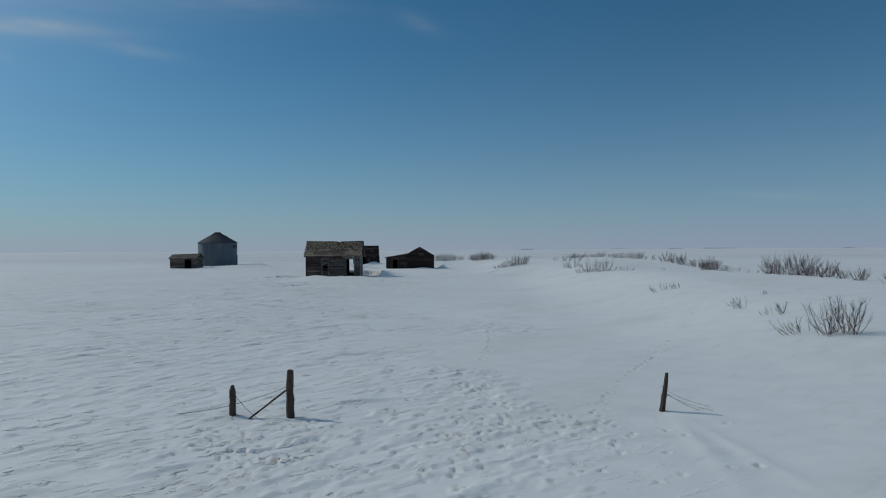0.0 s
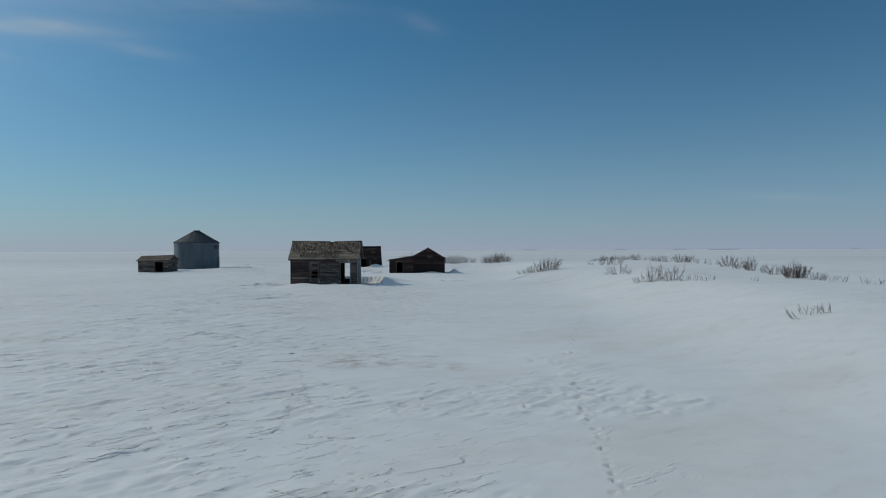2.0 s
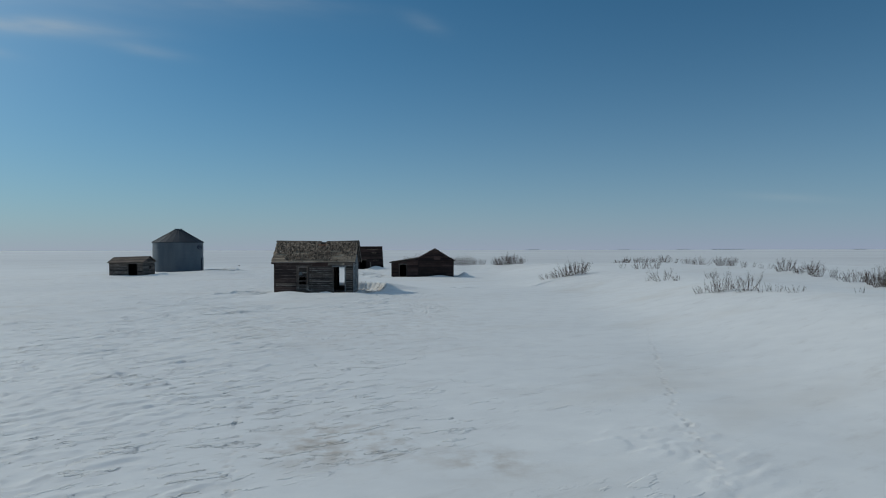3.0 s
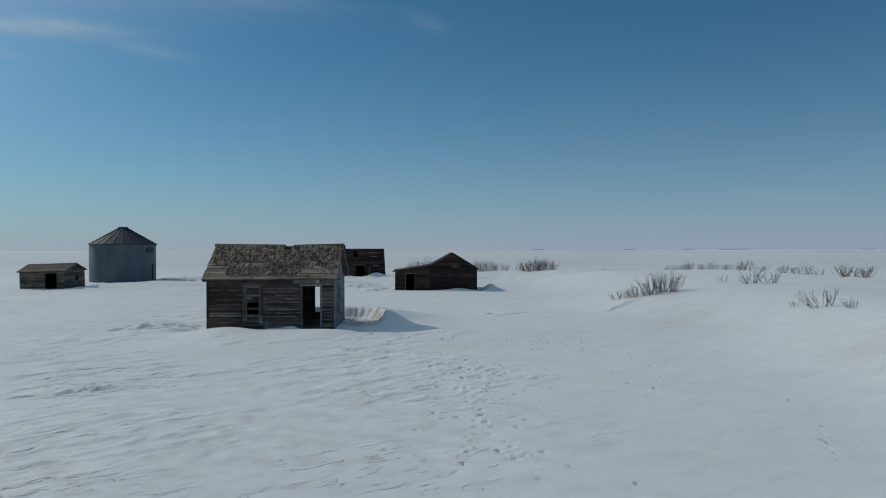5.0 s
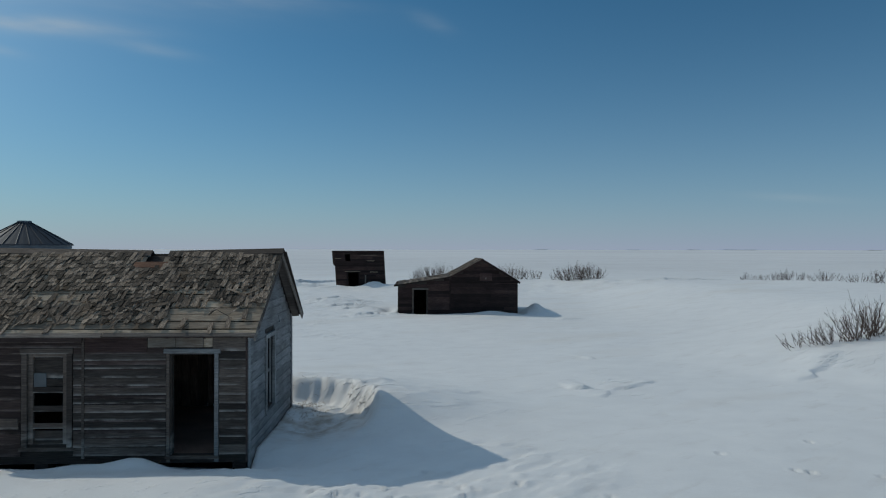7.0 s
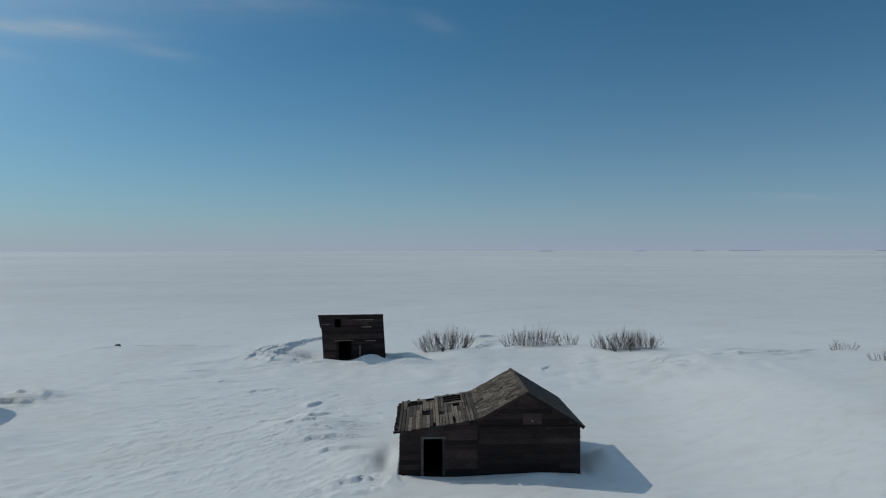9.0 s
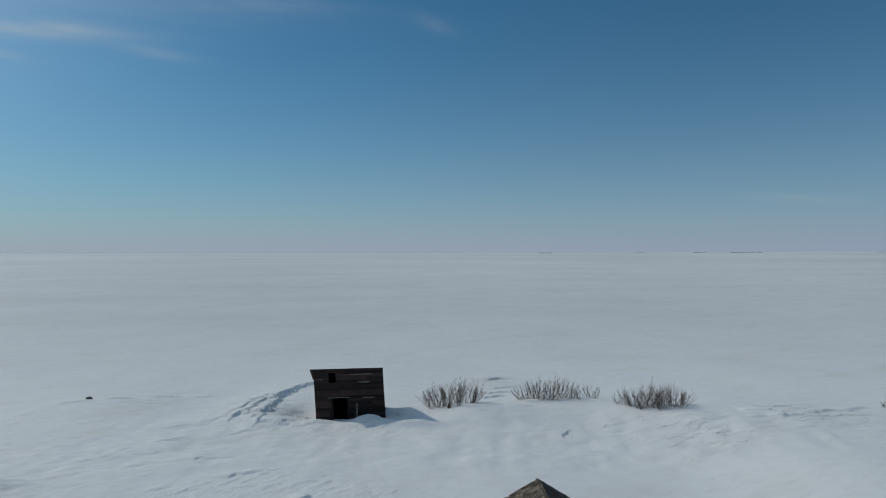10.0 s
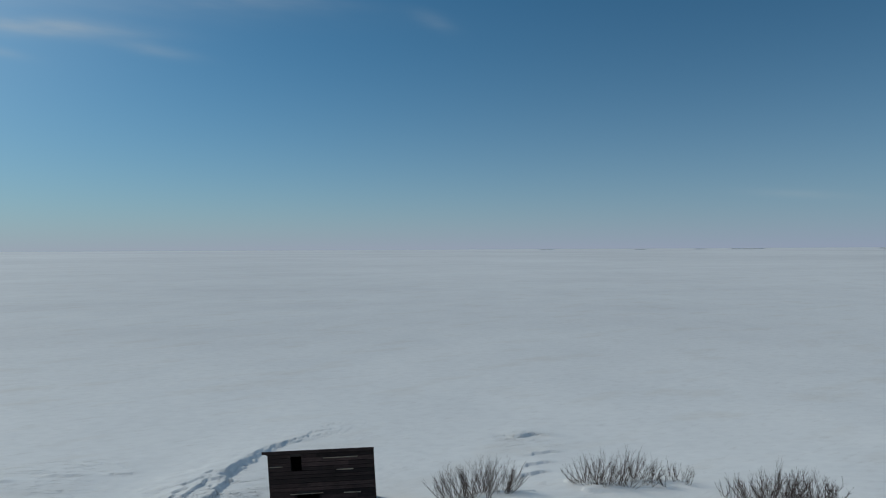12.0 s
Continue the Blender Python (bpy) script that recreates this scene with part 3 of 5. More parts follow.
# ---- building helpers ----
def cells(bm, x0, x1, z0, z1, holes, put):
    """Calls put for each solid cell of a wall that has holes (x0, x1, z0, z1) in it."""
    xs = sorted({x0, x1, *(v for h in holes for v in h[:2] if x0 < v < x1)})
    zs = sorted({z0, z1, *(v for h in holes for v in h[2:] if z0 < v < z1)})
    for a, b in zip(xs, xs[1:]):
        for c, d in zip(zs, zs[1:]):
            if not any(h[0] <= (a + b) / 2 <= h[1] and h[2] <= (c + d) / 2 <= h[3] for h in holes):
                put(bm, a, b, c, d)
    return bm


def on_wall(side, at, u, out, z):
    """A point of a wall: u along it, out from its face at `at`."""
    return {"front": (u, at - out, z), "back": (u, at + out, z), "right": (at + out, u, z), "left": (at - out, u, z)}[side]


def wall(name, side, at, u0, u1, z0, z1, holes, mat, root, thick=0.10, top=None, label=""):
    """A wall with real openings; top(u) gives a sloping upper edge in place of z1."""
    bm = fresh()

    def put(bm, a, b, c, d):
        hi = (lambda u: top(u) if (top and d == z1) else d)
        cuts = [a, b]
        if top and d == z1:
            cuts = sorted({a, b, *(q for q in top.knees if a < q < b)})
        for p, q in zip(cuts, cuts[1:]):
            hexa(bm, [on_wall(side, at, u, o, z) for z, zz in ((0, 0), (1, 1)) for u, o, z in ((p, 0, c if zz == 0 else hi(p)), (q, 0, c if zz == 0 else hi(q)), (q, -thick, c if zz == 0 else hi(q)), (p, -thick, c if zz == 0 else hi(p)))])

    cells(bm, u0, u1, z0, z1, holes, put)
    bmesh.ops.remove_doubles(bm, verts=bm.verts, dist=0.0005)
    bmesh.ops.recalc_face_normals(bm, faces=bm.faces)
    return part(name, bm, mat, root, label)


class Slope:
    """The upper edge of a wall under a roof, from points (u, z)."""
    def __init__(self, *pts):
        self.u, self.z = [p[0] for p in pts], [p[1] for p in pts]
        self.knees = self.u[1:-1]

    def __call__(self, u):
        return float(np.interp(u, self.u, self.z))

    def span(self, z, u0, u1):
        """The stretch of the wall that is at least z high."""
        us = np.linspace(u0, u1, 161)
        ok = us[np.interp(us, self.u, self.z) >= z]
        return (float(ok[0]), float(ok[-1])) if len(ok) > 1 else None


def planks(owner, side, at, u0, u1, z0, z1, rise, holes, mat, top=None, lap=0.022, thick=0.014, rough=0.006, joint=2.6, gone=0.0, seed=1):
    """Siding boards, each one an object: lapped, a little uneven, cut at the openings."""
    rnd = random.Random(seed)
    z = z0
    while z < z1 - 0.04:
        h = min(rise * rnd.uniform(0.94, 1.06), z1 - z)
        a0, a1 = u0, u1
        if top:
            got = top.span(z + h, u0, u1)
            if not got:
                break
            a0, a1 = got
        spans, cut = [], a0
        for hx0, hx1, hz0, hz1 in sorted(holes):
            if hz0 < z + h - 0.03 and hz1 > z + 0.03:
                spans.append((cut, hx0))
                cut = hx1
        spans.append((cut, a1))
        for a, b in spans:
            pos = a
            while pos < b - 0.06:
                end = b if b - pos < joint * 1.3 else pos + joint * rnd.uniform(0.6, 1.2)
                if rnd.random() >= gone:
                    bm, r = fresh(), (lambda: rnd.uniform(-rough, rough))
                    lo, hi = lap + r() * 0.6, 0.004
                    lift = [r() for _ in range(4)]
                    hexa(bm, [on_wall(side, at, pos + 0.002, 0.001, z + lift[0]), on_wall(side, at, end - 0.002, 0.001, z + lift[1]),
                              on_wall(side, at, end - 0.002, 0.001, z + h + 0.012), on_wall(side, at, pos + 0.002, 0.001, z + h + 0.012),
                              on_wall(side, at, pos + 0.002, lo + thick, z + lift[0]), on_wall(side, at, end - 0.002, lo + thick + r() * 0.5, z + lift[1]),
                              on_wall(side, at, end - 0.002, hi + thick * 0.4, z + h + 0.012), on_wall(side, at, pos + 0.002, hi + thick * 0.4, z + h + 0.012)])
                    bmesh.ops.recalc_face_normals(bm, faces=bm.faces)
                    part("plank", bm, mat, owner)
                pos = end
        z += h


def board(name, root, mat, x0, x1, y0, y1, z0, z1, label="", j=0.004):
    return part(name, box(fresh(), x0, x1, y0, y1, z0, z1, j), mat, root, label)


class Pitch:
    """A roof plane: u along the eave, s up the slope, h out of it."""
    def __init__(self, origin, along, up):
        self.o, self.a, self.u = Vector(origin), Vector(along).normalized(), Vector(up).normalized()
        self.n = self.a.cross(self.u).normalized()
        if self.n.z < 0:
            self.n = -self.n

    def __call__(self, u, s, h=0.0):
        return self.o + self.a * u + self.u * s + self.n * h

    def slab(self, bm, u0, u1, s0, s1, h0, h1, j=0.0, rnd=random):
        r = lambda: rnd.uniform(-j, j)
        hexa(bm, [self(u + r(), s + r(), h + r() * 0.5) for h in (h0, h1) for u, s in ((u0, s0), (u1, s0), (u1, s1), (u0, s1))])
        bmesh.ops.recalc_face_normals(bm, faces=bm.faces)
        return bm

    def matrix(self):
        m = Matrix((self.a, self.u, self.n)).transposed().to_4x4()
        m.translation = self.o
        return m


def shingle_meshes(mat, count=9, seed=3, width=0.115, length=0.30):
    rnd, out = random.Random(seed), []
    for k in range(count):
        bm, w = fresh(), width * rnd.uniform(0.55, 1.15)
        c = rnd.uniform(-0.02, 0.02)
        curl = rnd.uniform(0.0, 0.009)
        tail = [(-w / 2, rnd.uniform(-0.03, 0.03)), (-w / 6, rnd.uniform(-0.03, 0.02)), (w / 5, rnd.uniform(-0.035, 0.02)), (w / 2, rnd.uniform(-0.03, 0.04))]
        low, high = [], []
        for x, y in tail:
            low.append(bm.verts.new((x, y, 0.002 + 0.6 * curl)))
            high.append(bm.verts.new((x, y, 0.016 + 0.6 * curl + rnd.uniform(-0.003, 0.004))))
        bl, br = bm.verts.new((-w / 2 + c, length, -0.004)), bm.verts.new((w / 2 + c, length, -0.004))
        for p, q in zip(range(3), range(1, 4)):
            bm.faces.new((low[p], low[q], high[q], high[p]))
        bm.faces.new((*high, br, bl))
        bm.faces.new((*low[::-1], bl, br))
        bm.faces.new((high[0], bl, low[0]))
        bm.faces.new((high[3], low[3], br))
        bmesh.ops.recalc_face_normals(bm, faces=bm.faces)
        out.append(finish(bm, "shingle", mat))
    return out


def joined(name, meshes, places, mat, parent, label=""):
    """Many small pieces in one mesh, of kind stuff."""
    co, faces, base = [], [], 0
    for k, m in places:
        me = meshes[k]
        co += [m @ v.co for v in me.vertices]
        faces += [[base + i for i in p.vertices] for p in me.polygons]
        base += len(me.vertices)
    me = bpy.data.meshes.new(name)
    me.from_pydata(co, [], faces)
    me.materials.append(mat)
    ob = new(name, me)
    ob.parent = parent
    return tagged(ob, label, kind="stuff")


def island_wood(name, base):
    """The same timber for joined pieces: the shade varies from piece to piece."""
    mat = base.copy()
    mat.name = name
    n, link = mat.node_tree.nodes, mat.node_tree.links.new
    info = next(q for q in n if q.bl_idname == "ShaderNodeObjectInfo")
    geo = n.new("ShaderNodeNewGeometry")
    for out in [l.to_socket for l in info.outputs["Random"].links]:
        link(geo.outputs["Random Per Island"], out)
    return mat


SHINGLE_REST = island_wood("weathered_cedar_shingle_rest", SHINGLE)
DARK_SHINGLE_REST = island_wood("dark_shingle_rest", DARK_SHINGLE)
RUST_WOOD = wood("bare_red_brown_board", (0.10, 0.045, 0.028), (0.19, 0.095, 0.062), (0.28, 0.16, 0.11), vary=0.1)
INTERIOR = wood("bare_brown_inner_board", (0.08, 0.052, 0.043), (0.20, 0.135, 0.112), (0.33, 0.24, 0.205), grain=(12, 12, 1.2), vary=0.45)
DEEP = plain("dark_floor_and_roof_backing", (0.028, 0.022, 0.018))
PANE_DIRTY = plain("dusty_pane", (0.10, 0.115, 0.125), 0.25, 0.0, 0.15, 4.0)
GALV, gn, gl, gb = material("galvanised_steel", 0.62, 0.7, 0.4)
gt = noise_tex(gn, gl, 0.7, 4.0, (1, 1, 0.3))
gl(ramp(gn, gl, gt, [(0.3, (0.11, 0.132, 0.155)), (0.7, (0.175, 0.198, 0.22))]), gb.inputs["Base Color"])
GALV_ROOF = GALV.copy()
GALV_ROOF.name = "dull_steel_roof"
for node in GALV_ROOF.node_tree.nodes:
    if node.bl_idname == "ShaderNodeValToRGB":
        node.color_ramp.elements[0].color, node.color_ramp.elements[1].color = (0.030, 0.040, 0.056, 1), (0.050, 0.062, 0.080, 1)
STEEL_DARK = plain("dark_steel_seam", (0.06, 0.066, 0.08), 0.75, 0.3, 0.2)
LOGO_BLUE = plain("dark_blue_paint", (0.02, 0.025, 0.05), 0.6, 0.0, 0.1)
ROCK = plain("dark_fieldstone", (0.10, 0.09, 0.08))


# ---- the old house ----
def house():
    root = thing("house", pose(-6.6, 5.93, 0), "abandoned grey wooden house with broken shingle roof, standing in snow", "house")
    f, bk, w, v = -1.98, 1.92, 2.88, 3.0
    front_holes = [(1.41, 2.26, 0.02, 1.945), (-1.26, -0.52, 0.25, 1.98)]
    back_holes = [(1.38, 1.98, 0.36, 1.95)]
    right_holes = [(-0.66, 0.0, 0.55, 2.05)]
    wf = wall("wall_front", "front", f, -v, w, -0.04, 2.36, front_holes, INNER, root)
    wb = wall("wall_back", "back", bk, -v, w, -0.5, 2.36, back_holes, INNER, root)
    gable = Slope((-1.98, 2.36), (0.0, 3.84), (1.92, 2.36))
    wr = wall("wall_right", "right", w, f + 0.1, bk - 0.1, -0.5, 2.3601, right_holes, INNER, root, top=Slope((-1.98, 2.36), (0.0, 3.84), (1.92, 2.36)))
    wl = wall("wall_left", "left", -v, f + 0.1, bk - 0.1, -0.5, 2.3601, [], INNER, root, top=Slope((-1.98, 2.36), (0.0, 3.84), (1.92, 2.36)))
    trimmed = [(-1.38, -0.40, 0.14, 2.09), (1.34, 2.345, -0.2, 2.085)]
    planks(wf, "front", f, -v + 0.05, -0.24, 0.03, 2.09, 0.22, trimmed, HOUSE_WOOD_RED, lap=0.014, joint=3.2, seed=11)
    planks(wf, "front", f, -0.19, w - 0.025, 0.04, 2.0, 0.165, trimmed, HOUSE_WOOD, lap=0.03, joint=2.4, gone=0.03, rough=0.01, seed=12)
    planks(wr, "right", w, f + 0.09, bk - 0.07, -0.3, 3.8, 0.19, [(-0.76, 0.10, 0.45, 2.15)], END_WOOD, top=gable, lap=0.026, joint=2.2, rough=0.014, seed=13)
    planks(wl, "left", -v, f + 0.09, bk - 0.07, -0.3, 3.8, 0.15, [], END_WOOD, top=gable, lap=0.018, joint=3.0, seed=14)
    planks(wb, "back", bk, -v + 0.09, w - 0.09, -0.3, 2.3, 0.15, [(1.28, 2.08, 0.26, 2.05)], HOUSE_WOOD, joint=2.8, seed=15)
    # wide boards under the eave, a seam batten, the corner boards
    board("board", wf, BARN_WOOD, -0.19, 0.98, f - 0.035, f - 0.004, 2.01, 2.33, "wide dark board")
    board("board", wf, TAN_WOOD, 1.0, 1.52, f - 0.04, f - 0.004, 2.095, 2.33, "pale worn board")
    board("board", wf, TAN_WOOD, 1.53, 2.05, f - 0.036, f - 0.004, 2.095, 2.33, "pale worn board")
    board("board", wf, SHEATHING, 2.06, 2.22, f - 0.036, f - 0.004, 2.095, 2.33)
    board("board", wf, HOUSE_WOOD, 2.23, 2.85, f - 0.036, f - 0.004, 2.02, 2.33)
    board("board", wf, HOUSE_WOOD_RED, -2.9, -0.25, f - 0.034, f - 0.004, 2.095, 2.33)
    board("board", wf, HOUSE_WOOD, -2.88, -1.42, f - 0.052, f - 0.032, 0.56, 0.76, "pale weathered board", j=0.012)
    board("batten", wf, HOUSE_WOOD, -0.24, -0.19, f - 0.045, f, -0.02, 2.33)
    for x0, x1 in ((-v - 0.03, -v + 0.05), (w - 0.025, w + 0.004)):
        board("corner_board", wf, HOUSE_WOOD_RED, x0, x1, f - 0.045, f - 0.002, -0.12, 2.34)
    board("corner_board", wr, END_WOOD, w + 0.005, w + 0.032, f - 0.03, f + 0.09, -0.3, 2.34)
    board("corner_board", wr, END_WOOD, w + 0.002, w + 0.05, bk - 0.08, bk + 0.05, -0.3, 2.34)
    board("sill_beam", wf, INNER, -v, w, f + 0.03, f + 0.14, -0.14, -0.045)
    for u in (-2.75, -1.05, 0.75, 2.7):
        board("foundation_block", root, INNER, u - 0.13, u + 0.13, f + 0.06, f + 0.32, -0.75, -0.145, "dark foundation block under the sill", j=0.01)
    # doorway
    d = part("doorway", box(fresh(), 1.35, 1.41, f - 0.045, f - 0.003, -0.1, 1.975, 0.004), HOUSE_WOOD, root, "open doorway with worn pale casing and no door")
    board("casing", d, PALE_WOOD, 2.26, 2.335, f - 0.045, f - 0.003, -0.1, 1.975)
    board("casing", d, PALE_WOOD, 1.30, 2.375, f - 0.05, f - 0.003, 1.977, 2.065)
    board("jamb", d, HOUSE_WOOD, 1.411, 1.435, f, f + 0.13, 0.0, 1.943)
    board("jamb", d, HOUSE_WOOD, 2.235, 2.259, f, f + 0.13, 0.0, 1.943)
    board("threshold", d, HOUSE_WOOD, 1.33, 2.34, f - 0.06, f + 0.12, -0.04, 0.018)
    # front window: tall sash, rails left, panes mostly out
    wn = part("window", box(fresh(), -1.36, -1.26, f - 0.045, f - 0.003, 0.2, 1.98, 0.004), HOUSE_WOOD, root, "tall broken window with rails left and one dusty pane")
    board("casing", wn, HOUSE_WOOD, -0.52, -0.42, f - 0.045, f - 0.003, 0.2, 1.98)
    board("casing", wn, HOUSE_WOOD, -1.38, -0.40, f - 0.05, f - 0.003, 1.982, 2.085)
    board("sill", wn, HOUSE_WOOD, -1.40, -0.38, f - 0.07, f - 0.003, 0.14, 0.198)
    board("stile", wn, HOUSE_WOOD, -1.258, -1.17, f + 0.005, f + 0.045, 0.25, 1.97)
    board("stile", wn, HOUSE_WOOD, -0.61, -0.522, f + 0.005, f + 0.045, 0.25, 1.97)
    for z0, z1 in ((0.25, 0.31), (0.55, 0.65), (0.87, 0.98), (1.23, 1.34), (1.91, 1.97)):
        board("rail", wn, HOUSE_WOOD, -1.168, -0.612, f + 0.007, f + 0.043, z0, z1)
    board("pane", wn, PANE_DIRTY, -1.165, -0.93, f + 0.02, f + 0.026, 1.345, 1.60, "dusty pale pane")
    board("backing_board", wn, HOUSE_WOOD, -1.168, -0.612, f + 0.05, f + 0.07, 1.5, 1.96, "boarded upper sash")
    board("backing_board", wn, HOUSE_WOOD, -1.168, -0.612, f + 0.05, f + 0.07, 0.31, 0.50)
    board("backing_board", wn, INNER, -0.92, -0.612, f + 0.02, f + 0.04, 1.35, 1.49)
    # end window
    wx = part("window", box(fresh(), w + 0.003, w + 0.062, -0.76, -0.66, 0.5, 2.06, 0.004), PALE_WOOD, root, "narrow end window with empty frame")
    board("casing", wx, PALE_WOOD, w + 0.003, w + 0.062, 0.0, 0.10, 0.5, 2.06)
    board("casing", wx, PALE_WOOD, w + 0.003, w + 0.066, -0.78, 0.12, 2.062, 2.15)
    board("sill", wx, PALE_WOOD, w + 0.003, w + 0.07, -0.78, 0.12, 0.44, 0.498)
    board("stile", wx, PALE_WOOD, w - 0.06, w - 0.02, -0.655, -0.60, 0.552, 2.048)
    board("stile", wx, PALE_WOOD, w - 0.06, w - 0.02, -0.06, -0.005, 0.552, 2.048)
    board("rail", wx, PALE_WOOD, w - 0.06, w - 0.02, -0.598, -0.062, 1.27, 1.33)
    # floor and ceiling
    board("floor", root, INTERIOR, -v + 0.1, w - 0.1, f + 0.1, bk - 0.1, -0.1, 0.015, j=0)
    lining = random.Random(17)
    u = -2.7
    while u < 2.7:
        wide = lining.uniform(0.14, 0.24)
        for lo, hi in (((0.02, 2.24),) if u + wide < 1.36 or u > 1.99 else ((0.02, 0.34), (1.97, 2.24))):
            board("lining_board", wb, INTERIOR, u + 0.006, u + wide - 0.006, bk - 0.13, bk - 0.104, lo, hi)
        u += wide
    board("attic_floor", root, INNER, -v + 0.1, w - 0.1, f + 0.1, bk - 0.1, 2.25, 2.30, j=0)
    # roof
    rise = Vector((0, 2.06, 1.605))
    slope = rise.length
    F = Pitch((0, -2.08, 2.34), (1, 0, 0), rise)
    B = Pitch((0, 2.04, 2.34), (1, 0, 0), (0, -2.04, 1.605))
    rake = lambda s: 3.03 + 0.10 * s / slope
    roof = part("roof", F.slab(fresh(), -3.0, 2.88, 0.05, slope - 0.02, -0.16, -0.13), INNER, root, "pitched roof with broken shingles over bare boards")
    board("ridge_beam", roof, INNER, -3.0, 2.86, -0.03, 0.03, 3.56, 3.68)
    # back deck takes the dark inner colour so the ridge gap looks shaded
    for a, b, c in ((-3.2, 3.2, slope - 0.12), (-3.2, 0.22, slope - 0.03), (0.66, 3.2, slope - 0.03)):
        part("back_deck", B.slab(fresh(), a, b, 0.0 if b - a > 6 else slope - 0.115, c, -0.05, -0.015), INNER, roof)
    rnd = random.Random(21)
    for k in range(9):
        u = -2.9 + k * 0.71
        part("rafter", F.slab(fresh(), u - 0.025, u + 0.025, 0.0, slope - 0.03, -0.13, -0.047), INNER, roof)
    s, k = 0.0, 0
    while s < slope - 0.1:
        wide = rnd.uniform(0.17, 0.22)
        cut = rnd.uniform(-1.4, 1.6)
        for a, b in ((-3.22, cut - 0.006), (cut + 0.006, rake(s))):
            if s > slope - 0.45 and a < 0.4 < b:
                a, b = (a, 0.2) if cut > 0.4 else (0.64, b)
            part("roof_board", F.slab(fresh(), a + rnd.uniform(-0.03, 0.03), b, s + rnd.uniform(0.006, 0.02), min(s + wide - rnd.uniform(0.012, 0.04), slope - 0.01), -0.045, -0.02 + rnd.uniform(-0.004, 0.004), 0.006, rnd), SHEATHING, roof, "bare grey roof board" if k == 0 else "")
        s += wide
        k += 1
    part("eave_board", F.slab(fresh(), -3.24, 0.15, -0.04, 0.05, -0.02, 0.004, 0.006, rnd), TRIM_WOOD, roof, "pale eave board")
    part("eave_board", F.slab(fresh(), 0.17, 3.04, -0.03, 0.05, -0.018, 0.006, 0.006, rnd), TRIM_WOOD, roof, "pale eave board")
    board("fascia", roof, HOUSE_WOOD_RED, -3.2, -0.2, -2.10, -2.065, 2.20, 2.30)
    board("fascia", roof, HOUSE_WOOD_RED, -0.2, 3.02, -2.09, -2.06, 2.285, 2.325)
    for lo, hi, sag in ((-3.26, 0.24, (0.03, -0.02)), (0.62, 3.14, (-0.03, 0.03))):
        bm = fresh()
        hexa(bm, [(lo, -0.13, 3.83 + sag[0]), (hi, -0.13, 3.83 + sag[1]), (hi, 0.01, 3.93 + sag[1]), (lo, 0.01, 3.93 + sag[0]),
                  (lo, -0.14, 3.86 + sag[0]), (hi, -0.14, 3.86 + sag[1]), (hi, 0.01, 3.97 + sag[1]), (lo, 0.01, 3.97 + sag[0])])
        part("ridge_board", bm, HOUSE_WOOD, roof, "split ridge board")
        bm = fresh()
        hexa(bm, [(lo, 0.012, 3.93 + sag[0]), (hi, 0.012, 3.93 + sag[1]), (hi, 0.15, 3.82 + sag[1]), (lo, 0.15, 3.82 + sag[0]),
                  (lo, 0.012, 3.965 + sag[0]), (hi, 0.012, 3.965 + sag[1]), (hi, 0.16, 3.85 + sag[1]), (lo, 0.16, 3.85 + sag[0])])
        part("ridge_board", bm, HOUSE_WOOD, roof)
    part("bare_board", F.slab(fresh(), 0.02, 0.72, slope - 0.62, slope - 0.42, 0.0, 0.018, 0.008, rnd), RUST_WOOD, roof, "bare red-brown board below the ridge gap")
    # barge boards and soffits at both ends
    for x, sgn in ((3.16, 1), (-3.2, -1)):
        for q, nm in ((F, "front"), (B, "back")):
            ends = (x, x) if sgn < 0 else ((rake(0) - 0.02, rake(slope) - 0.02) if nm == "front" else (3.18, rake(slope) - 0.02))
            bm = fresh()
            hexa(bm, [q(ends[k] + d, sl, h) for h in (-0.17, -0.05) for k, sl, d in ((0, 0.0, -0.015), (0, 0.0, 0.015), (1, slope - 0.02, 0.015), (1, slope - 0.02, -0.015))])
            bmesh.ops.recalc_face_normals(bm, faces=bm.faces)
            part("barge_board", bm, TRIM_WOOD if nm == "back" else HOUSE_WOOD, roof)
            lo, hi = (2.93, min(ends) - 0.017) if sgn > 0 else (-3.183, -3.02)
            part("soffit", q.slab(fresh(), lo, hi, 0.02, slope - 0.05, -0.11, -0.09, 0.003, rnd), TRIM_WOOD, roof)
    # shingles: missing in patches
    meshes = shingle_meshes(SHINGLE, 16, 3, 0.092)

    def kept(u, s):
        worn = fbm(np.array([u * 1.7]), np.array([s * 2.6]), 55, 3)[0]
        p = 0.965
        if s < 0.20:
            p = 0.12
        elif s < 0.95 and u < -2.25:
            p = 0.06
        elif s < 0.74 and u > 1.15:
            p = 0.09 + 0.4 * (u > 2.95)
        elif 0.55 < s < 1.2 and -1.9 < u < -0.5:
            p = 0.30 if s < 0.85 else 0.14
        elif s < 0.8:
            p = 0.80
        elif 0.98 < s < 1.25 and (0.9 < u < 1.75 or 2.3 < u < 2.75):
            p = 0.22
        elif 0.8 < s < 1.0 and (-0.3 < u < 0.3 or u < -2.4):
            p = 0.3
        if 0.02 < u < 0.70 and s > 1.92:
            p = 0.0
        return p - max(0.0, worn - 0.12) * 1.9

    singles, rest = [], []
    s, row = 0.05, 0
    base = F.matrix()
    while s < slope - 0.16:
        u = -3.17 + rnd.uniform(0, 0.08)
        while u < rake(s) - 0.07:
            step_u = rnd.uniform(0.055, 0.11)
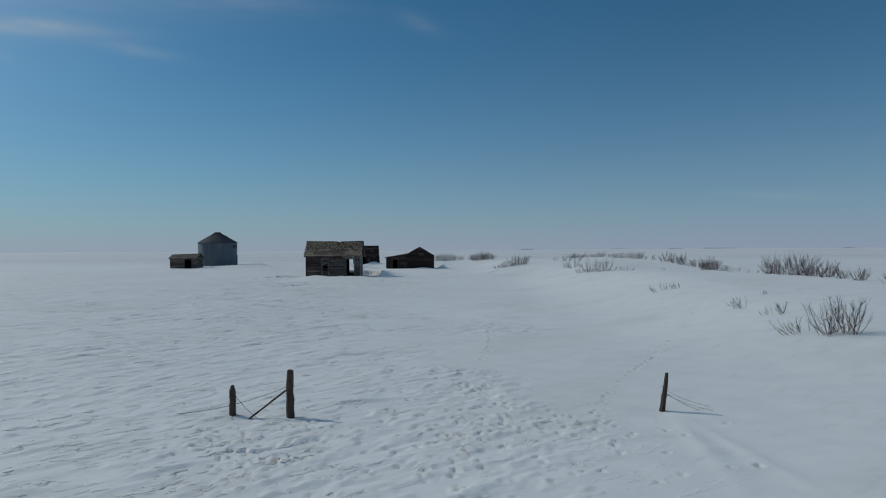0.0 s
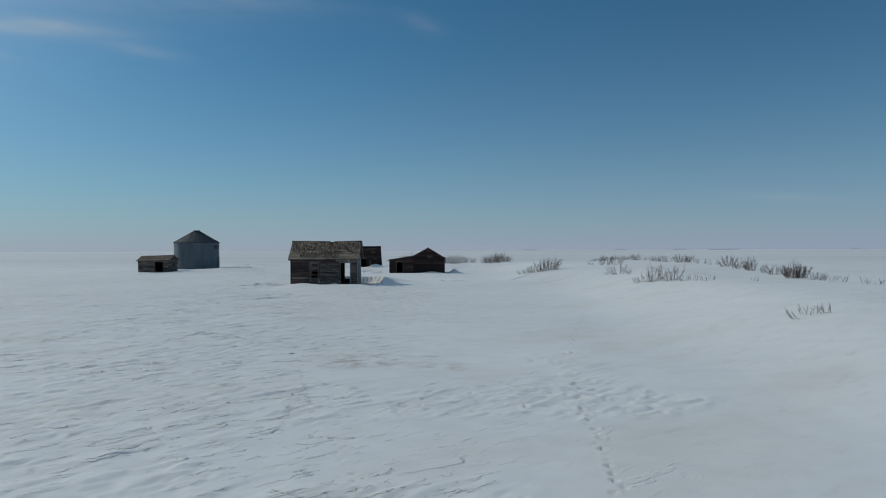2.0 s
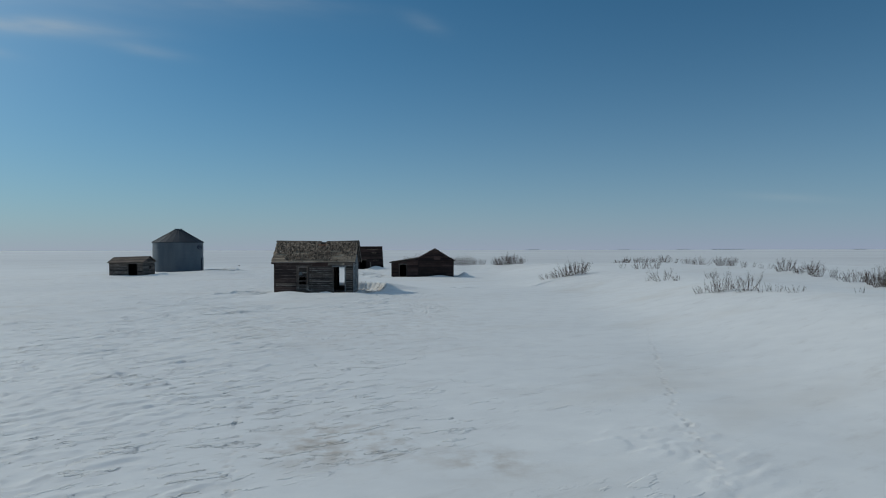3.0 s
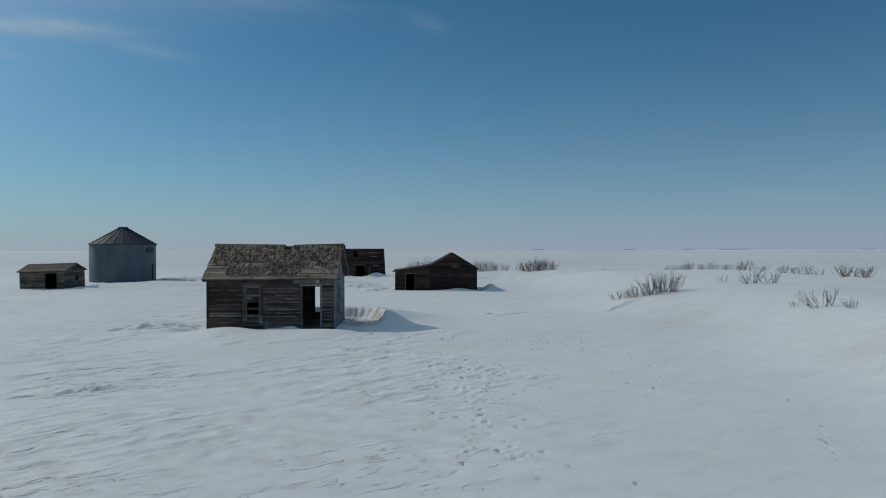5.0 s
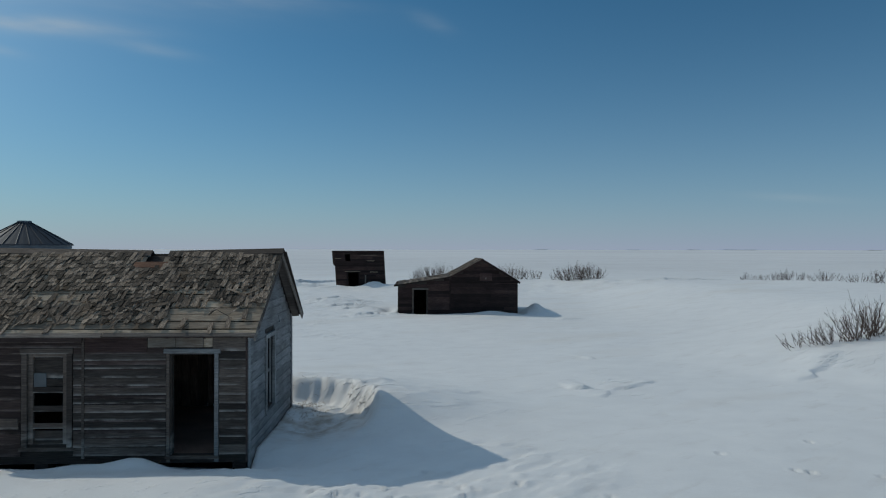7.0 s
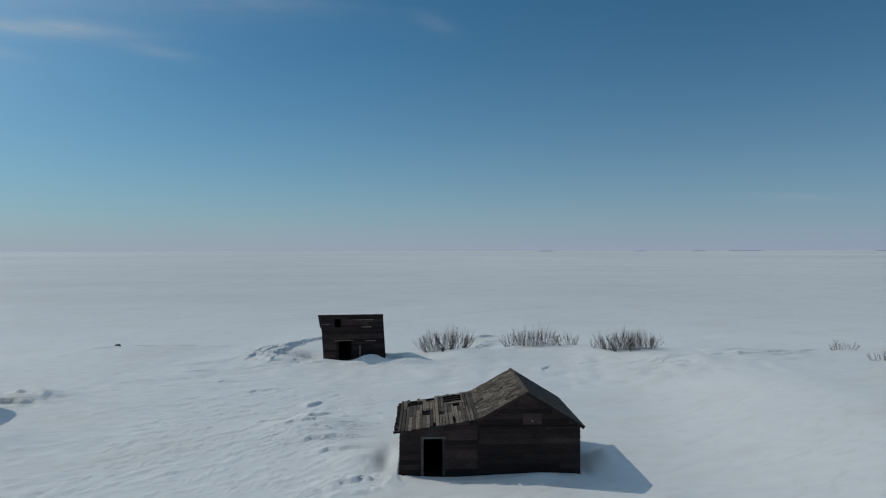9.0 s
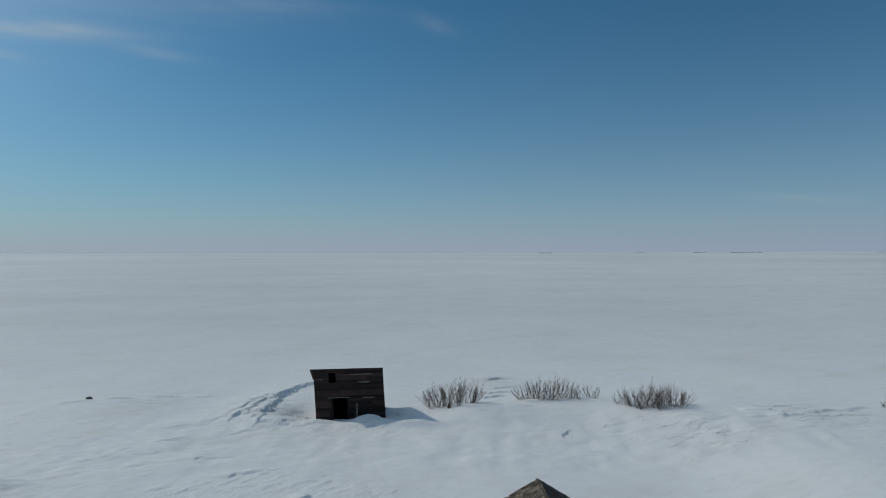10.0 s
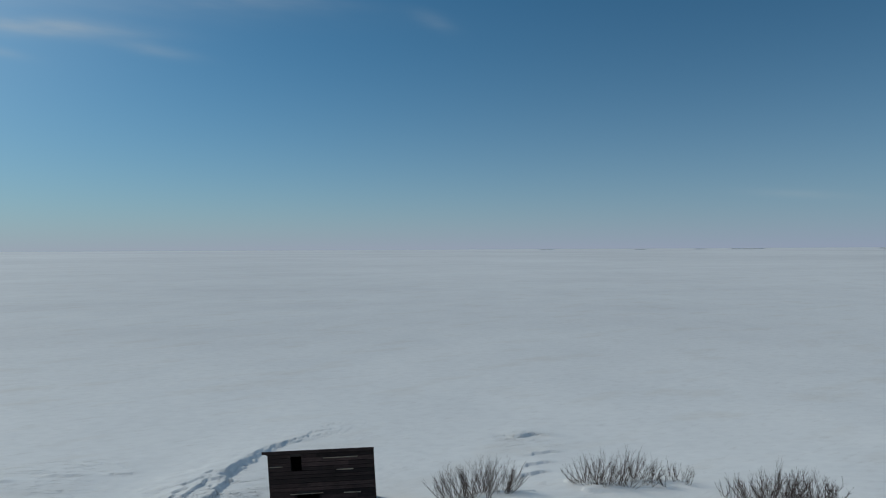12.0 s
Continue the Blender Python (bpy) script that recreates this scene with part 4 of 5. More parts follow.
            if rnd.random() < kept(u, s):
                m = base @ Matrix.Translation((u + step_u / 2, s + rnd.gauss(0, 0.012), 0.0 + rnd.uniform(0, 0.012))) @ Matrix.Rotation(rnd.gauss(0, 0.014 if s > 1.3 else 0.05), 4, "Z") @ Matrix.Rotation(rnd.gauss(0.0, 0.02), 4, "X") @ Matrix.Diagonal((1, min(1.0, (slope - 0.05 - s) / 0.31), 1, 1))
                (singles if u > 2.0 and len(singles) < 290 else rest).append((rnd.randrange(len(meshes)), m))
            u += step_u
        s += 0.122
        row += 1
    for k in range(44):  # loose splinters lying askew
        u, s = rnd.uniform(-3.0, 2.9), rnd.uniform(0.08, 1.4)
        m = base @ Matrix.Translation((u, s, 0.035)) @ Matrix.Rotation(rnd.uniform(-1.2, 1.2), 4, "Z") @ Matrix.Diagonal((rnd.uniform(0.15, 0.5), rnd.uniform(0.5, 1.3), 1, 1))
        rest.append((rnd.randrange(len(meshes)), m))
    for k, m in singles:
        ob = new("shingle", meshes[k])
        ob.parent, ob.matrix_basis = roof, m
    back = B.matrix()
    s = 0.02
    while s < slope - 0.16:
        u = -3.17
        while u < 3.16:
            if not (0.15 < u < 0.68 and s > slope - 0.62):
              rest.append((rnd.randrange(len(meshes)), back @ Matrix.Translation((u, s, 0.012)) @ Matrix.Rotation(rnd.gauss(0, 0.05), 4, "Z") @ Matrix.Diagonal((1, min(1.0, (slope - 0.06 - s) / 0.31), 1, 1))))
            u += 0.13
        s += 0.15
    joined("shingle_cover", meshes, rest, SHINGLE_REST, roof, "curled grey cedar shingles")
    return root


# ---- barn with a lean-to ----
def barn():
    root = thing("barn", pose(1.9, 31.85, 0.0), "dark weathered barn with a lean-to and gappy board roof, in snow", "barn")
    f, bk = -2.37, 2.35
    apex, eave_r, knee, eave_l = (1.46, 3.33), (3.60, 2.02), (-0.50, 2.26), (-3.64, 1.78)
    top = Slope((eave_l[0], eave_l[1]), knee, apex, eave_r)
    holes = [(-2.70, -1.94, -0.2, 1.52)]
    wf = wall("wall_front", "front", f, -3.64, 3.60, -0.6, 1.7801, holes, INNER, root, top=top)
    wb = wall("wall_back", "back", bk, -3.64, 3.60, -0.6, 1.7801, [], INNER, root, top=top)
    wr = wall("wall_right", "right", 3.60, f + 0.1, bk - 0.1, -0.6, 2.0, [], INNER, root)
    wl = wall("wall_left", "left", -3.64, f + 0.1, bk - 0.1, -0.6, 1.76, [], INNER, root)
    planks(wf, "front", f, -3.62, -0.52, -0.3, 2.2, 0.2, [(-2.80, -1.84, -0.3, 1.62)], BARN_WOOD, top=top, joint=2.4, lap=0.016, seed=31)
    planks(wf, "front", f, -0.48, 3.58, -0.3, 3.3, 0.2, [], BARN_WOOD, top=top, joint=3.0, lap=0.016, seed=32)
    planks(wr, "right", 3.60, f, bk, -0.3, 2.0, 0.2, [], BARN_WOOD, seed=33)
    planks(wl, "left", -3.64, f, bk, -0.3, 1.74, 0.2, [], BARN_WOOD, gone=0.05, seed=34)
    planks(wb, "back", bk, -3.62, 3.58, -0.3, 3.3, 0.2, [], BARN_WOOD, top=top, seed=35)
    board("batten", wf, BARN_WOOD, -0.54, -0.46, f - 0.05, f - 0.002, -0.3, 2.2)
    board("belt_board", wf, BARN_WOOD, -0.46, 3.55, f - 0.055, f - 0.03, 1.94, 2.02)
    board("patch_board", wf, BARN_WOOD, 1.30, 2.05, f - 0.06, f - 0.03, 2.06, 2.52, "loft hatch of paler boards")
    board("patch_board", wf, TRIM_WOOD, 1.64, 1.70, f - 0.075, f - 0.05, 2.16, 2.24, "pale scrap nailed on")
    d = part("doorway", box(fresh(), -2.80, -2.70, f - 0.05, f - 0.003, -0.2, 1.52, 0.004), HOUSE_WOOD, root, "open doorway with paler casing")
    board("casing", d, HOUSE_WOOD, -1.94, -1.84, f - 0.05, f - 0.003, -0.2, 1.52)
    board("casing", d, TRIM_WOOD, -2.82, -1.82, f - 0.055, f - 0.003, 1.522, 1.615)
    board("floor", root, DEEP, -3.5, 3.5, f + 0.1, bk - 0.1, -0.2, -0.05, j=0)
    rnd = random.Random(41)
    # lean-to: boards running with the eave over bare rafters
    up = Vector((knee[0] - eave_l[0], 0, knee[1] - eave_l[1]))
    L = Pitch((eave_l[0] - 0.08, 0, eave_l[1] + 0.0), (0, 1, 0), up)
    run = up.length + 0.10
    # near-black sheet added below the rafters as the shade behind the gaps
    roof = part("lean_to_roof", L.slab(fresh(), -2.3, 2.3, 0.3, run, -0.30, -0.28), DEEP, root, "lean-to roof of loose grey boards with holes over a dark sheet")
    for k in range(12):
        u = -2.25 + k * 0.41
        part("rafter", L.slab(fresh(), u - 0.04, u + 0.04, -0.16 - rnd.uniform(0, 0.08), run, -0.06, 0.03, 0.004, rnd), BARN_WOOD, roof)
    gaps = [(0.45, 0.75, 2.1, 9), (0.22, 0.95, 1.25, 2.0), (0.95, 1.25, -0.6, 0.1), (1.1, 1.6, 1.75, 9), (2.0, 2.75, 1.0, 2.1), (1.70, 1.95, -0.9, -0.45), (2.35, 2.6, 0.1, 0.5), (1.4, 1.6, -2.5, -2.0), (2.25, 2.4, -2.5, -1.5)]
    s = 0.0
    while s < run - 0.05:
        wide = rnd.uniform(0.09, 0.17)
        cuts = [-2.5 + rnd.uniform(-0.06, 0.04), 2.45 + rnd.uniform(-0.15, 0.1)]
        if rnd.random() < 0.5:
            cuts.insert(1, rnd.uniform(-1.0, 1.0))
        pieces = list(zip(cuts, cuts[1:]))
        for s0, s1, u0, u1 in gaps:
            if s0 < s + wide / 2 < s1:
                pieces = [(p, q) for a, b in pieces for p, q in ((a, min(b, u0)), (max(a, u1), b)) if q - p > 0.12]
        for a, b in pieces:
            part("roof_board", L.slab(fresh(), a + 0.006, b - 0.006, s + rnd.uniform(0.003, 0.014), s + wide - rnd.uniform(0.005, 0.022), 0.031, 0.05 + rnd.uniform(-0.006, 0.016), 0.01, rnd), BARN_ROOF, roof)
        s += wide
    part("loose_board", L.slab(fresh(), 0.55, 0.72, 2.1, 2.85, 0.06, 0.085, 0.03, rnd), BARN_ROOF, roof, "loose board lying across")
    # main roof
    lup, rup = Vector((apex[0] - knee[0], 0, apex[1] - knee[1])), Vector((apex[0] - eave_r[0], 0, apex[1] - eave_r[1]))
    M = Pitch((knee[0], 0, knee[1] + 0.05), (0, 1, 0), lup)
    R = Pitch((eave_r[0] + 0.16, 0, eave_r[1] - 0.05), (0, 1, 0), rup)
    rl = rup.length + 0.19
    main = part("main_roof", M.slab(fresh(), -2.42, 2.40, 0.0, lup.length, -0.06, -0.03), INNER, root, "gable roof of worn boards and dark shingles")
    part("right_deck", R.slab(fresh(), -2.52, 2.48, 0.0, rl - 0.02, -0.02, 0.01), DARK_SHINGLE, main)
    s = 0.0
    while s < lup.length - 0.04:
        wide = rnd.uniform(0.1, 0.17)
        cuts = sorted([-2.5 + rnd.uniform(-0.03, 0.03), 2.46, rnd.uniform(-1.6, 1.8)])
        for a, b in zip(cuts, cuts[1:]):
            if rnd.random() < 0.94:
                part("roof_board", M.slab(fresh(), a + 0.006, b - 0.006, s + 0.005, min(s + wide, lup.length) - 0.006, -0.028, 0.0 + rnd.uniform(-0.008, 0.008), 0.008, rnd), BARN_ROOF, main)
        s += wide
    meshes = shingle_meshes(BARN_ROOF, 6, 8, 0.15, 0.34)
    keep, m0 = [], M.matrix()
    s = 0.05
    while s < lup.length - 0.2:
        u = -2.45
        while u < 2.4:
            if rnd.random() < 0.62:
                keep.append((rnd.randrange(6), m0 @ Matrix.Translation((u, s, 0.004)) @ Matrix.Rotation(rnd.gauss(0, 0.12), 4, "Z")))
            u += 0.13
        s += 0.16
    joined("shingle_cover", meshes, keep, island_wood("split_barn_shingle_rest", BARN_ROOF), main, "curled brown shingle remains")
    dark = shingle_meshes(DARK_SHINGLE, 6, 9, 0.16, 0.34)
    rest, m1 = [], R.matrix()
    s = 0.0
    while s < rl - 0.2:
        u = -2.5
        while u < 2.45:
            if rnd.random() < 0.93:
                rest.append((rnd.randrange(6), m1 @ Matrix.Translation((u, s, 0.012)) @ Matrix.Rotation(rnd.gauss(0, 0.06), 4, "Z")))
            u += 0.14
        s += 0.15
    joined("dark_shingle_cover", dark, rest, DARK_SHINGLE_REST, main, "dark grey shingles")
    part("barge_board", R.slab(fresh(), -2.55, -2.52, 0.0, rl, -0.10, 0.02), BARN_WOOD, main)
    part("barge_board", M.slab(fresh(), -2.54, -2.51, 0.0, lup.length, -0.10, 0.01), BARN_WOOD, main)
    part("ridge_board", box(fresh(), apex[0] - 0.07, apex[0] + 0.07, -2.5, 2.45, apex[1] + 0.035, apex[1] + 0.065, 0.01), BARN_ROOF, main)
    return root


# ---- far shed with a single-pitch roof ----
def shed():
    root = thing("shed", pose(-6.62, 55.72, 0.0, 0, 0, 6.0), "leaning dark board shed with an open door, half drifted in", "shed")
    deep = 3.4
    lean = lambda x, z: x - 0.060 * (z - 1.9)
    zt = lambda y: 3.70 - 0.42 * y
    holes = [(-1.40, -0.90, 2.72, 3.45), (-1.20, -0.12, -0.2, 1.62)]
    rnd = random.Random(51)
    wf = part("wall_front", fresh(), INNER, root)
    bm = fresh()
    cells(bm, -2.45, 2.55, -0.5, 3.66, holes, lambda bm, a, b, c, d: hexa(bm, [(lean(x, z), y, z) for z in (c, d) for x, y in ((a, 0.03), (b, 0.03), (b, 0.12), (a, 0.12))]))
    bmesh.ops.recalc_face_normals(bm, faces=bm.faces)
    bm.to_mesh(wf.data)
    bm.free()
    z = -0.3
    while z < 3.6:
        h = min(rnd.uniform(0.17, 0.24), 3.68 - z)
        spans, cut = [], -2.47
        for h0, h1, z0, z1 in sorted(holes):
            if z0 < z + h - 0.04 and z1 > z + 0.04:
                spans.append((cut, h0))
                cut = h1
        spans.append((cut, 2.57))
        for a, b in spans:
            mid = [a, b] if b - a < 2.2 or rnd.random() < 0.4 else [a, rnd.uniform(a + 0.7, b - 0.7), b]
            for p, q in zip(mid, mid[1:]):
                bm, o = fresh(), rnd.uniform(-0.02, 0.004)
                tilt = rnd.uniform(-0.02, 0.02)
                hexa(bm, [(lean(x, zz) , y + o, zz + (tilt if x == q else 0)) for zz in (z + 0.008, z + h - 0.006) for x, y in ((p + 0.004, 0.0), (q - 0.004, 0.0), (q - 0.004, 0.028), (p + 0.004, 0.028))])
                bmesh.ops.recalc_face_normals(bm, faces=bm.faces)
                part("plank", bm, BARN_WOOD, wf)
        z += h
    for x, nm in ((-2.45, "wall_left"), (2.55, "wall_right")):
        bm = fresh()
        q = 1 if x > 0 else -1
        hexa(bm, [(lean(x, z0) - q * t, y, z0 if z0 < 0 else zt(y) - 0.06) for z0 in (-0.5, 3.0) for t, y in ((0.0, 0.125), (0.0, deep), (0.08, deep), (0.08, 0.125))])
        bmesh.ops.recalc_face_normals(bm, faces=bm.faces)
        ow = part(nm, bm, INNER, root)
        zz = -0.3
        while zz < 3.3:
            y1 = min(deep, (3.62 - (zz + 0.2)) / 0.42)
            if y1 > 0.4:
                bm = fresh()
                hexa(bm, [(lean(x, z2) + q * t, y, z2) for z2 in (zz + 0.006, zz + 0.19) for t, y in ((0.002, 0.03), (0.002, y1), (0.026, y1), (0.026, 0.03))])
                bmesh.ops.recalc_face_normals(bm, faces=bm.faces)
                part("plank", bm, BARN_WOOD, ow)
            zz += 0.2
    part("wall_back", box(fresh(), -2.4, 2.5, deep - 0.08, deep + 0.02, -0.5, zt(deep) - 0.036), BARN_WOOD, root)
    S = Pitch((0, deep + 0.15, zt(deep + 0.15)), (1, 0, 0), (0, -1, 0.42))
    run = math.hypot(deep + 0.3, 0.42 * (deep + 0.3))
    roof = part("roof", S.slab(fresh(), -2.72, 2.46, 0.0, run, -0.03, 0.0, 0.006), BARN_WOOD, root, "single-pitch board roof sloping back")
    s = 0.02
    while s < run - 0.1:
        part("roof_board", S.slab(fresh(), -2.80 + rnd.uniform(-0.04, 0.04), 2.48 + rnd.uniform(-0.02, 0.03), s, s + 0.19, 0.002, 0.027 + rnd.uniform(-0.004, 0.004), 0.004, rnd), BARN_WOOD, roof)
        s += 0.2
    board("fascia", roof, BARN_WOOD, -2.80, 2.48, -0.20, -0.17, 3.66, 3.80)
    # thin pale strips added as highlights on board edges that catch the sun
    for x0, x1, z in ((-1.5, 0.05, 1.64), (0.05, 1.7, 3.32), (1.05, 1.85, 1.60), (-2.45, -1.85, 2.98), (0.7, 1.5, 2.74)):
        board("batten", wf, SHEATHING, x0, x1, -0.055, -0.028, z, z + 0.035, "pale strip standing for a sunlit board edge", j=0.012)
    d = part("doorway", box(fresh(), -1.31, -1.21, -0.05, -0.025, -0.2, 1.62, 0.004), BARN_WOOD, root, "open doorway without a door")
    board("casing", d, BARN_WOOD, -0.11, -0.02, -0.05, -0.025, -0.2, 1.62)
    board("floor", root, DEEP, -2.2, 2.2, 0.12, deep - 0.1, -0.3, -0.1, j=0)
    return root


# ---- granary ----
def granary():
    gz = 0.40
    root = thing("granary", pose(-31.6, 30.1, gz, 0, -1.6, 0), "small weathered board granary with a low gable roof", "granary")
    x0, x1, f, bk = -1.85, 1.85, -1.6, 1.6
    holes = [(0.27, 1.22, -0.3, 1.26)]
    gable = Slope((f, 1.5), (0.0, 2.06), (bk, 1.5))
    wf = wall("wall_front", "front", f, x0, x1, -0.5, 1.5, holes, INNER, root)
    wb = wall("wall_back", "back", bk, x0, x1, -0.5, 1.5, [], INNER, root)
    wr = wall("wall_right", "right", x1, f + 0.1, bk - 0.1, -0.5, 1.5001, [(0.1, 0.5, 0.62, 1.0)], INNER, root, top=gable)
    wl = wall("wall_left", "left", x0, f + 0.1, bk - 0.1, -0.5, 1.5001, [], INNER, root, top=gable)
    planks(wf, "front", f, x0, x1, -0.3, 1.48, 0.16, holes, HOUSE_WOOD, lap=0.022, seed=61)
    planks(wr, "right", x1, f, bk, -0.3, 2.0, 0.16, [(0.1, 0.5, 0.62, 1.0), (-0.35, 0.3, 1.5, 1.72)], HOUSE_WOOD, top=gable, seed=62)
    planks(wl, "left", x0, f, bk, -0.3, 2.0, 0.16, [], HOUSE_WOOD, top=gable, seed=63)
    planks(wb, "back", bk, x0, x1, -0.3, 1.48, 0.16, [], HOUSE_WOOD, seed=64)
    board("window", root, TRIM_WOOD, x1 + 0.02, x1 + 0.05, 0.12, 0.36, 0.50, 0.60, "small pale sill under a hole")
    # dark board added in place of an open hole right of the door
    board("patch_board", wf, INNER, 0.9 + 0.45, 1.80, f - 0.05, f - 0.03, 0.30, 0.42)
    d = part("doorway", box(fresh(), 0.20, 0.27, f - 0.05, f - 0.003, -0.2, 1.26, 0.004), HOUSE_WOOD, root, "dark open doorway")
    board("casing", d, HOUSE_WOOD, 1.22, 1.29, f - 0.05, f - 0.003, -0.2, 1.26)
    board("floor", root, DEEP, x0 + 0.1, x1 - 0.1, f + 0.1, bk - 0.1, -0.4, -0.2, j=0)
    rnd = random.Random(66)
    F = Pitch((0, f - 0.18, 1.46), (1, 0, 0), (0, 1.78, 0.64))
    B = Pitch((0, bk + 0.18, 1.46), (1, 0, 0), (0, -1.78, 0.64))
    run = math.hypot(1.78, 0.64)
    roof = part("roof", F.slab(fresh(), -1.95, 1.95, 0.0, run - 0.02, -0.03, 0.0), INNER, root, "low board roof")
    part("back_deck", B.slab(fresh(), -1.95, 1.95, 0.0, run - 0.02, -0.03, 0.0), INNER, roof)
    for q in (F, B):
        s = 0.0
        while s < run - 0.05:
            wide = rnd.uniform(0.18, 0.26)
            part("roof_board", q.slab(fresh(), -2.06, 2.06, s, min(s + wide, run) - 0.012, 0.002, 0.026 + rnd.uniform(-0.004, 0.006), 0.006, rnd), HOUSE_WOOD, roof)
            s += wide
    return root


# ---- steel grain bin ----
def grain_bin():
    cx, cy, gz, r = -29.7, 38.9, 0.30, 3.04
    root = thing("grain_bin", pose(cx, cy, gz), "round galvanised steel grain bin with a ribbed conical roof", "grain bin")
    tall, seg = 4.0, 96
    for k in range(4):
        bm, rings = fresh(), []
        z0, n = k * tall / 4, 40
        for i in range(n + 1):
            rr = r + 0.012 * math.sin(i / n * math.pi * 2 * 10) + (0.012 if i in (0, n) else 0)
            rings.append([bm.verts.new((rr * math.cos(2 * math.pi * j / seg), rr * math.sin(2 * math.pi * j / seg), z0 + i / n * tall / 4)) for j in range(seg)])
        for p, q in zip(rings, rings[1:]):
            for j in range(seg):
                bm.faces.new((p[j], p[(j + 1) % seg], q[(j + 1) % seg], q[j]))
        part("wall_ring", bm, GALV, root, "corrugated steel ring", True)
    bm = fresh()
    re, rt, ze, zt = r + 0.09, 0.42, tall - 0.05, tall + 1.60
    low = [bm.verts.new((re * math.cos(2 * math.pi * j / 48), re * math.sin(2 * math.pi * j / 48), ze)) for j in range(48)]
    high = [bm.verts.new((rt * math.cos(2 * math.pi * j / 48), rt * math.sin(2 * math.pi * j / 48), zt)) for j in range(48)]
    for j in range(48):
        bm.faces.new((low[j], low[(j + 1) % 48], high[(j + 1) % 48], high[j]))
    roof = part("roof", bm, GALV_ROOF, root, "conical steel roof")
    for j in range(24):
        a = 2 * math.pi * (j + 0.5) / 24
        bm = fresh()
        tube(bm, (re * math.cos(a), re * math.sin(a), ze + 0.02), (rt * math.cos(a), rt * math.sin(a), zt + 0.02), 0.030, 0.022, 4)
        part("rib", bm, GALV_ROOF, roof)
    bm = fresh()
    for i in range(24):
        a, b = 2 * math.pi * i / 24, 2 * math.pi * (i + 1) / 24
        hexa(bm, [(q * math.cos(t), q * math.sin(t), z) for z in (zt - 0.02, zt + 0.12) for q, t in ((0.0, a), (0.46, a), (0.46, b), (0.001, b))])
    part("cap", bm, GALV, roof, "flat steel cap")
    bm = fresh()
    for i in range(64):
        a, b = 2 * math.pi * i / 64, 2 * math.pi * (i + 1) / 64
        hexa(bm, [(q * math.cos(t), q * math.sin(t), z) for z in (ze - 0.05, ze + 0.02) for q, t in ((re - 0.04, a), (re + 0.02, a), (re + 0.02, b), (re - 0.04, b))])
    part("eave_ring", bm, STEEL_DARK, roof)

    def curved(a0, a1, z0, z1, out, steps=8):
        bm = fresh()
        for i in range(steps):
            a, b = radians(a0 + (a1 - a0) * i / steps), radians(a0 + (a1 - a0) * (i + 1) / steps)
            hexa(bm, [(q * math.cos(t), q * math.sin(t), z) for z in (z0, z1) for q, t in ((r + 0.01, a), (r + out, a), (r + out, b), (r + 0.01, b))])
        return bm

    door = part("door", curved(-5, 9, 0.0, 1.95, 0.06), STEEL_DARK, root, "narrow steel door")
    part("door_panel", curved(-3.5, 7.5, 0.15, 1.85, 0.075), GALV, door)
    bm = fresh()
    for i in range(28):
        a, b = 2 * math.pi * i / 28, 2 * math.pi * (i + 1) / 28
        pts = []
        for q in (r + 0.022, r + 0.034):
            for k, t in ((0.72, a), (1.0, a), (1.0, b), (0.72, b)):
                ang = radians(-12 + 12.5 * k * math.cos(t))
                pts.append((q * math.cos(ang), q * math.sin(ang), 3.35 + 0.30 * k * math.sin(t)))
        hexa(bm, pts)
    bmesh.ops.recalc_face_normals(bm, faces=bm.faces)
    part("emblem", bm, LOGO_BLUE, root, "dark blue painted oval emblem")
    part("emblem_bar", curved(-20, -4, 3.28, 3.44, 0.03), LOGO_BLUE, root, "dark painted bar")
    return root


# ---- fence posts, brace and wire ----
def post(x, y, top, half, lean, label, pointed=False, taper=0.12):
    z0 = land(x, y) - 0.3
    rnd, bm = random.Random(int(x * 10) + 7), fresh()
    root = thing("fence_post", pose(x, y, z0), label, "fence post", "old fence posts")
    tall, rings = top - z0, []
    for k in range(9):
        f = k / 8
        c = Vector((lean[0] * f + rnd.uniform(-0.008, 0.008), lean[1] * f, tall * f))
        q = half * (1.05 - taper * f) * (1.0 if k < 8 else (0.45 if pointed else 0.86))
        rings.append([bm.verts.new(c + Vector((q * math.cos(a) * rnd.uniform(0.9, 1.08), q * math.sin(a) * rnd.uniform(0.9, 1.08), rnd.uniform(-0.02, 0.02) if k == 8 else 0))) for a in (2 * math.pi * i / 9 for i in range(9))])
    for p, q in zip(rings, rings[1:]):
        for i in range(9):
            bm.faces.new((p[i], p[(i + 1) % 9], q[(i + 1) % 9], q[i]))
    bm.faces.new(rings[0][::-1])
    bm.faces.new(rings[-1])
    part("post_shaft", bm, POST_WOOD, root)
    for f in (0.55, 0.72):
        bm, q, loops = fresh(), half * 1.06, []
        for i in range(14):
            t = 2 * math.pi * i / 14
            loops.append([bm.verts.new((lean[0] * f + (q + 0.006 * math.cos(k)) * math.cos(t), lean[1] * f + (q + 0.006 * math.cos(k)) * math.sin(t), tall * f + 0.006 * math.sin(k))) for k in (0.0, 2.09, 4.19)])
        for p, nx in zip(loops, loops[1:] + loops[:1]):
            for k in range(3):
                bm.faces.new((p[k], nx[k], nx[(k + 1) % 3], p[(k + 1) % 3]))
        bmesh.ops.recalc_face_normals(bm, faces=bm.faces)
        part("wire_wrap", bm, WIRE, root, "rusted wire wound round")
    return root


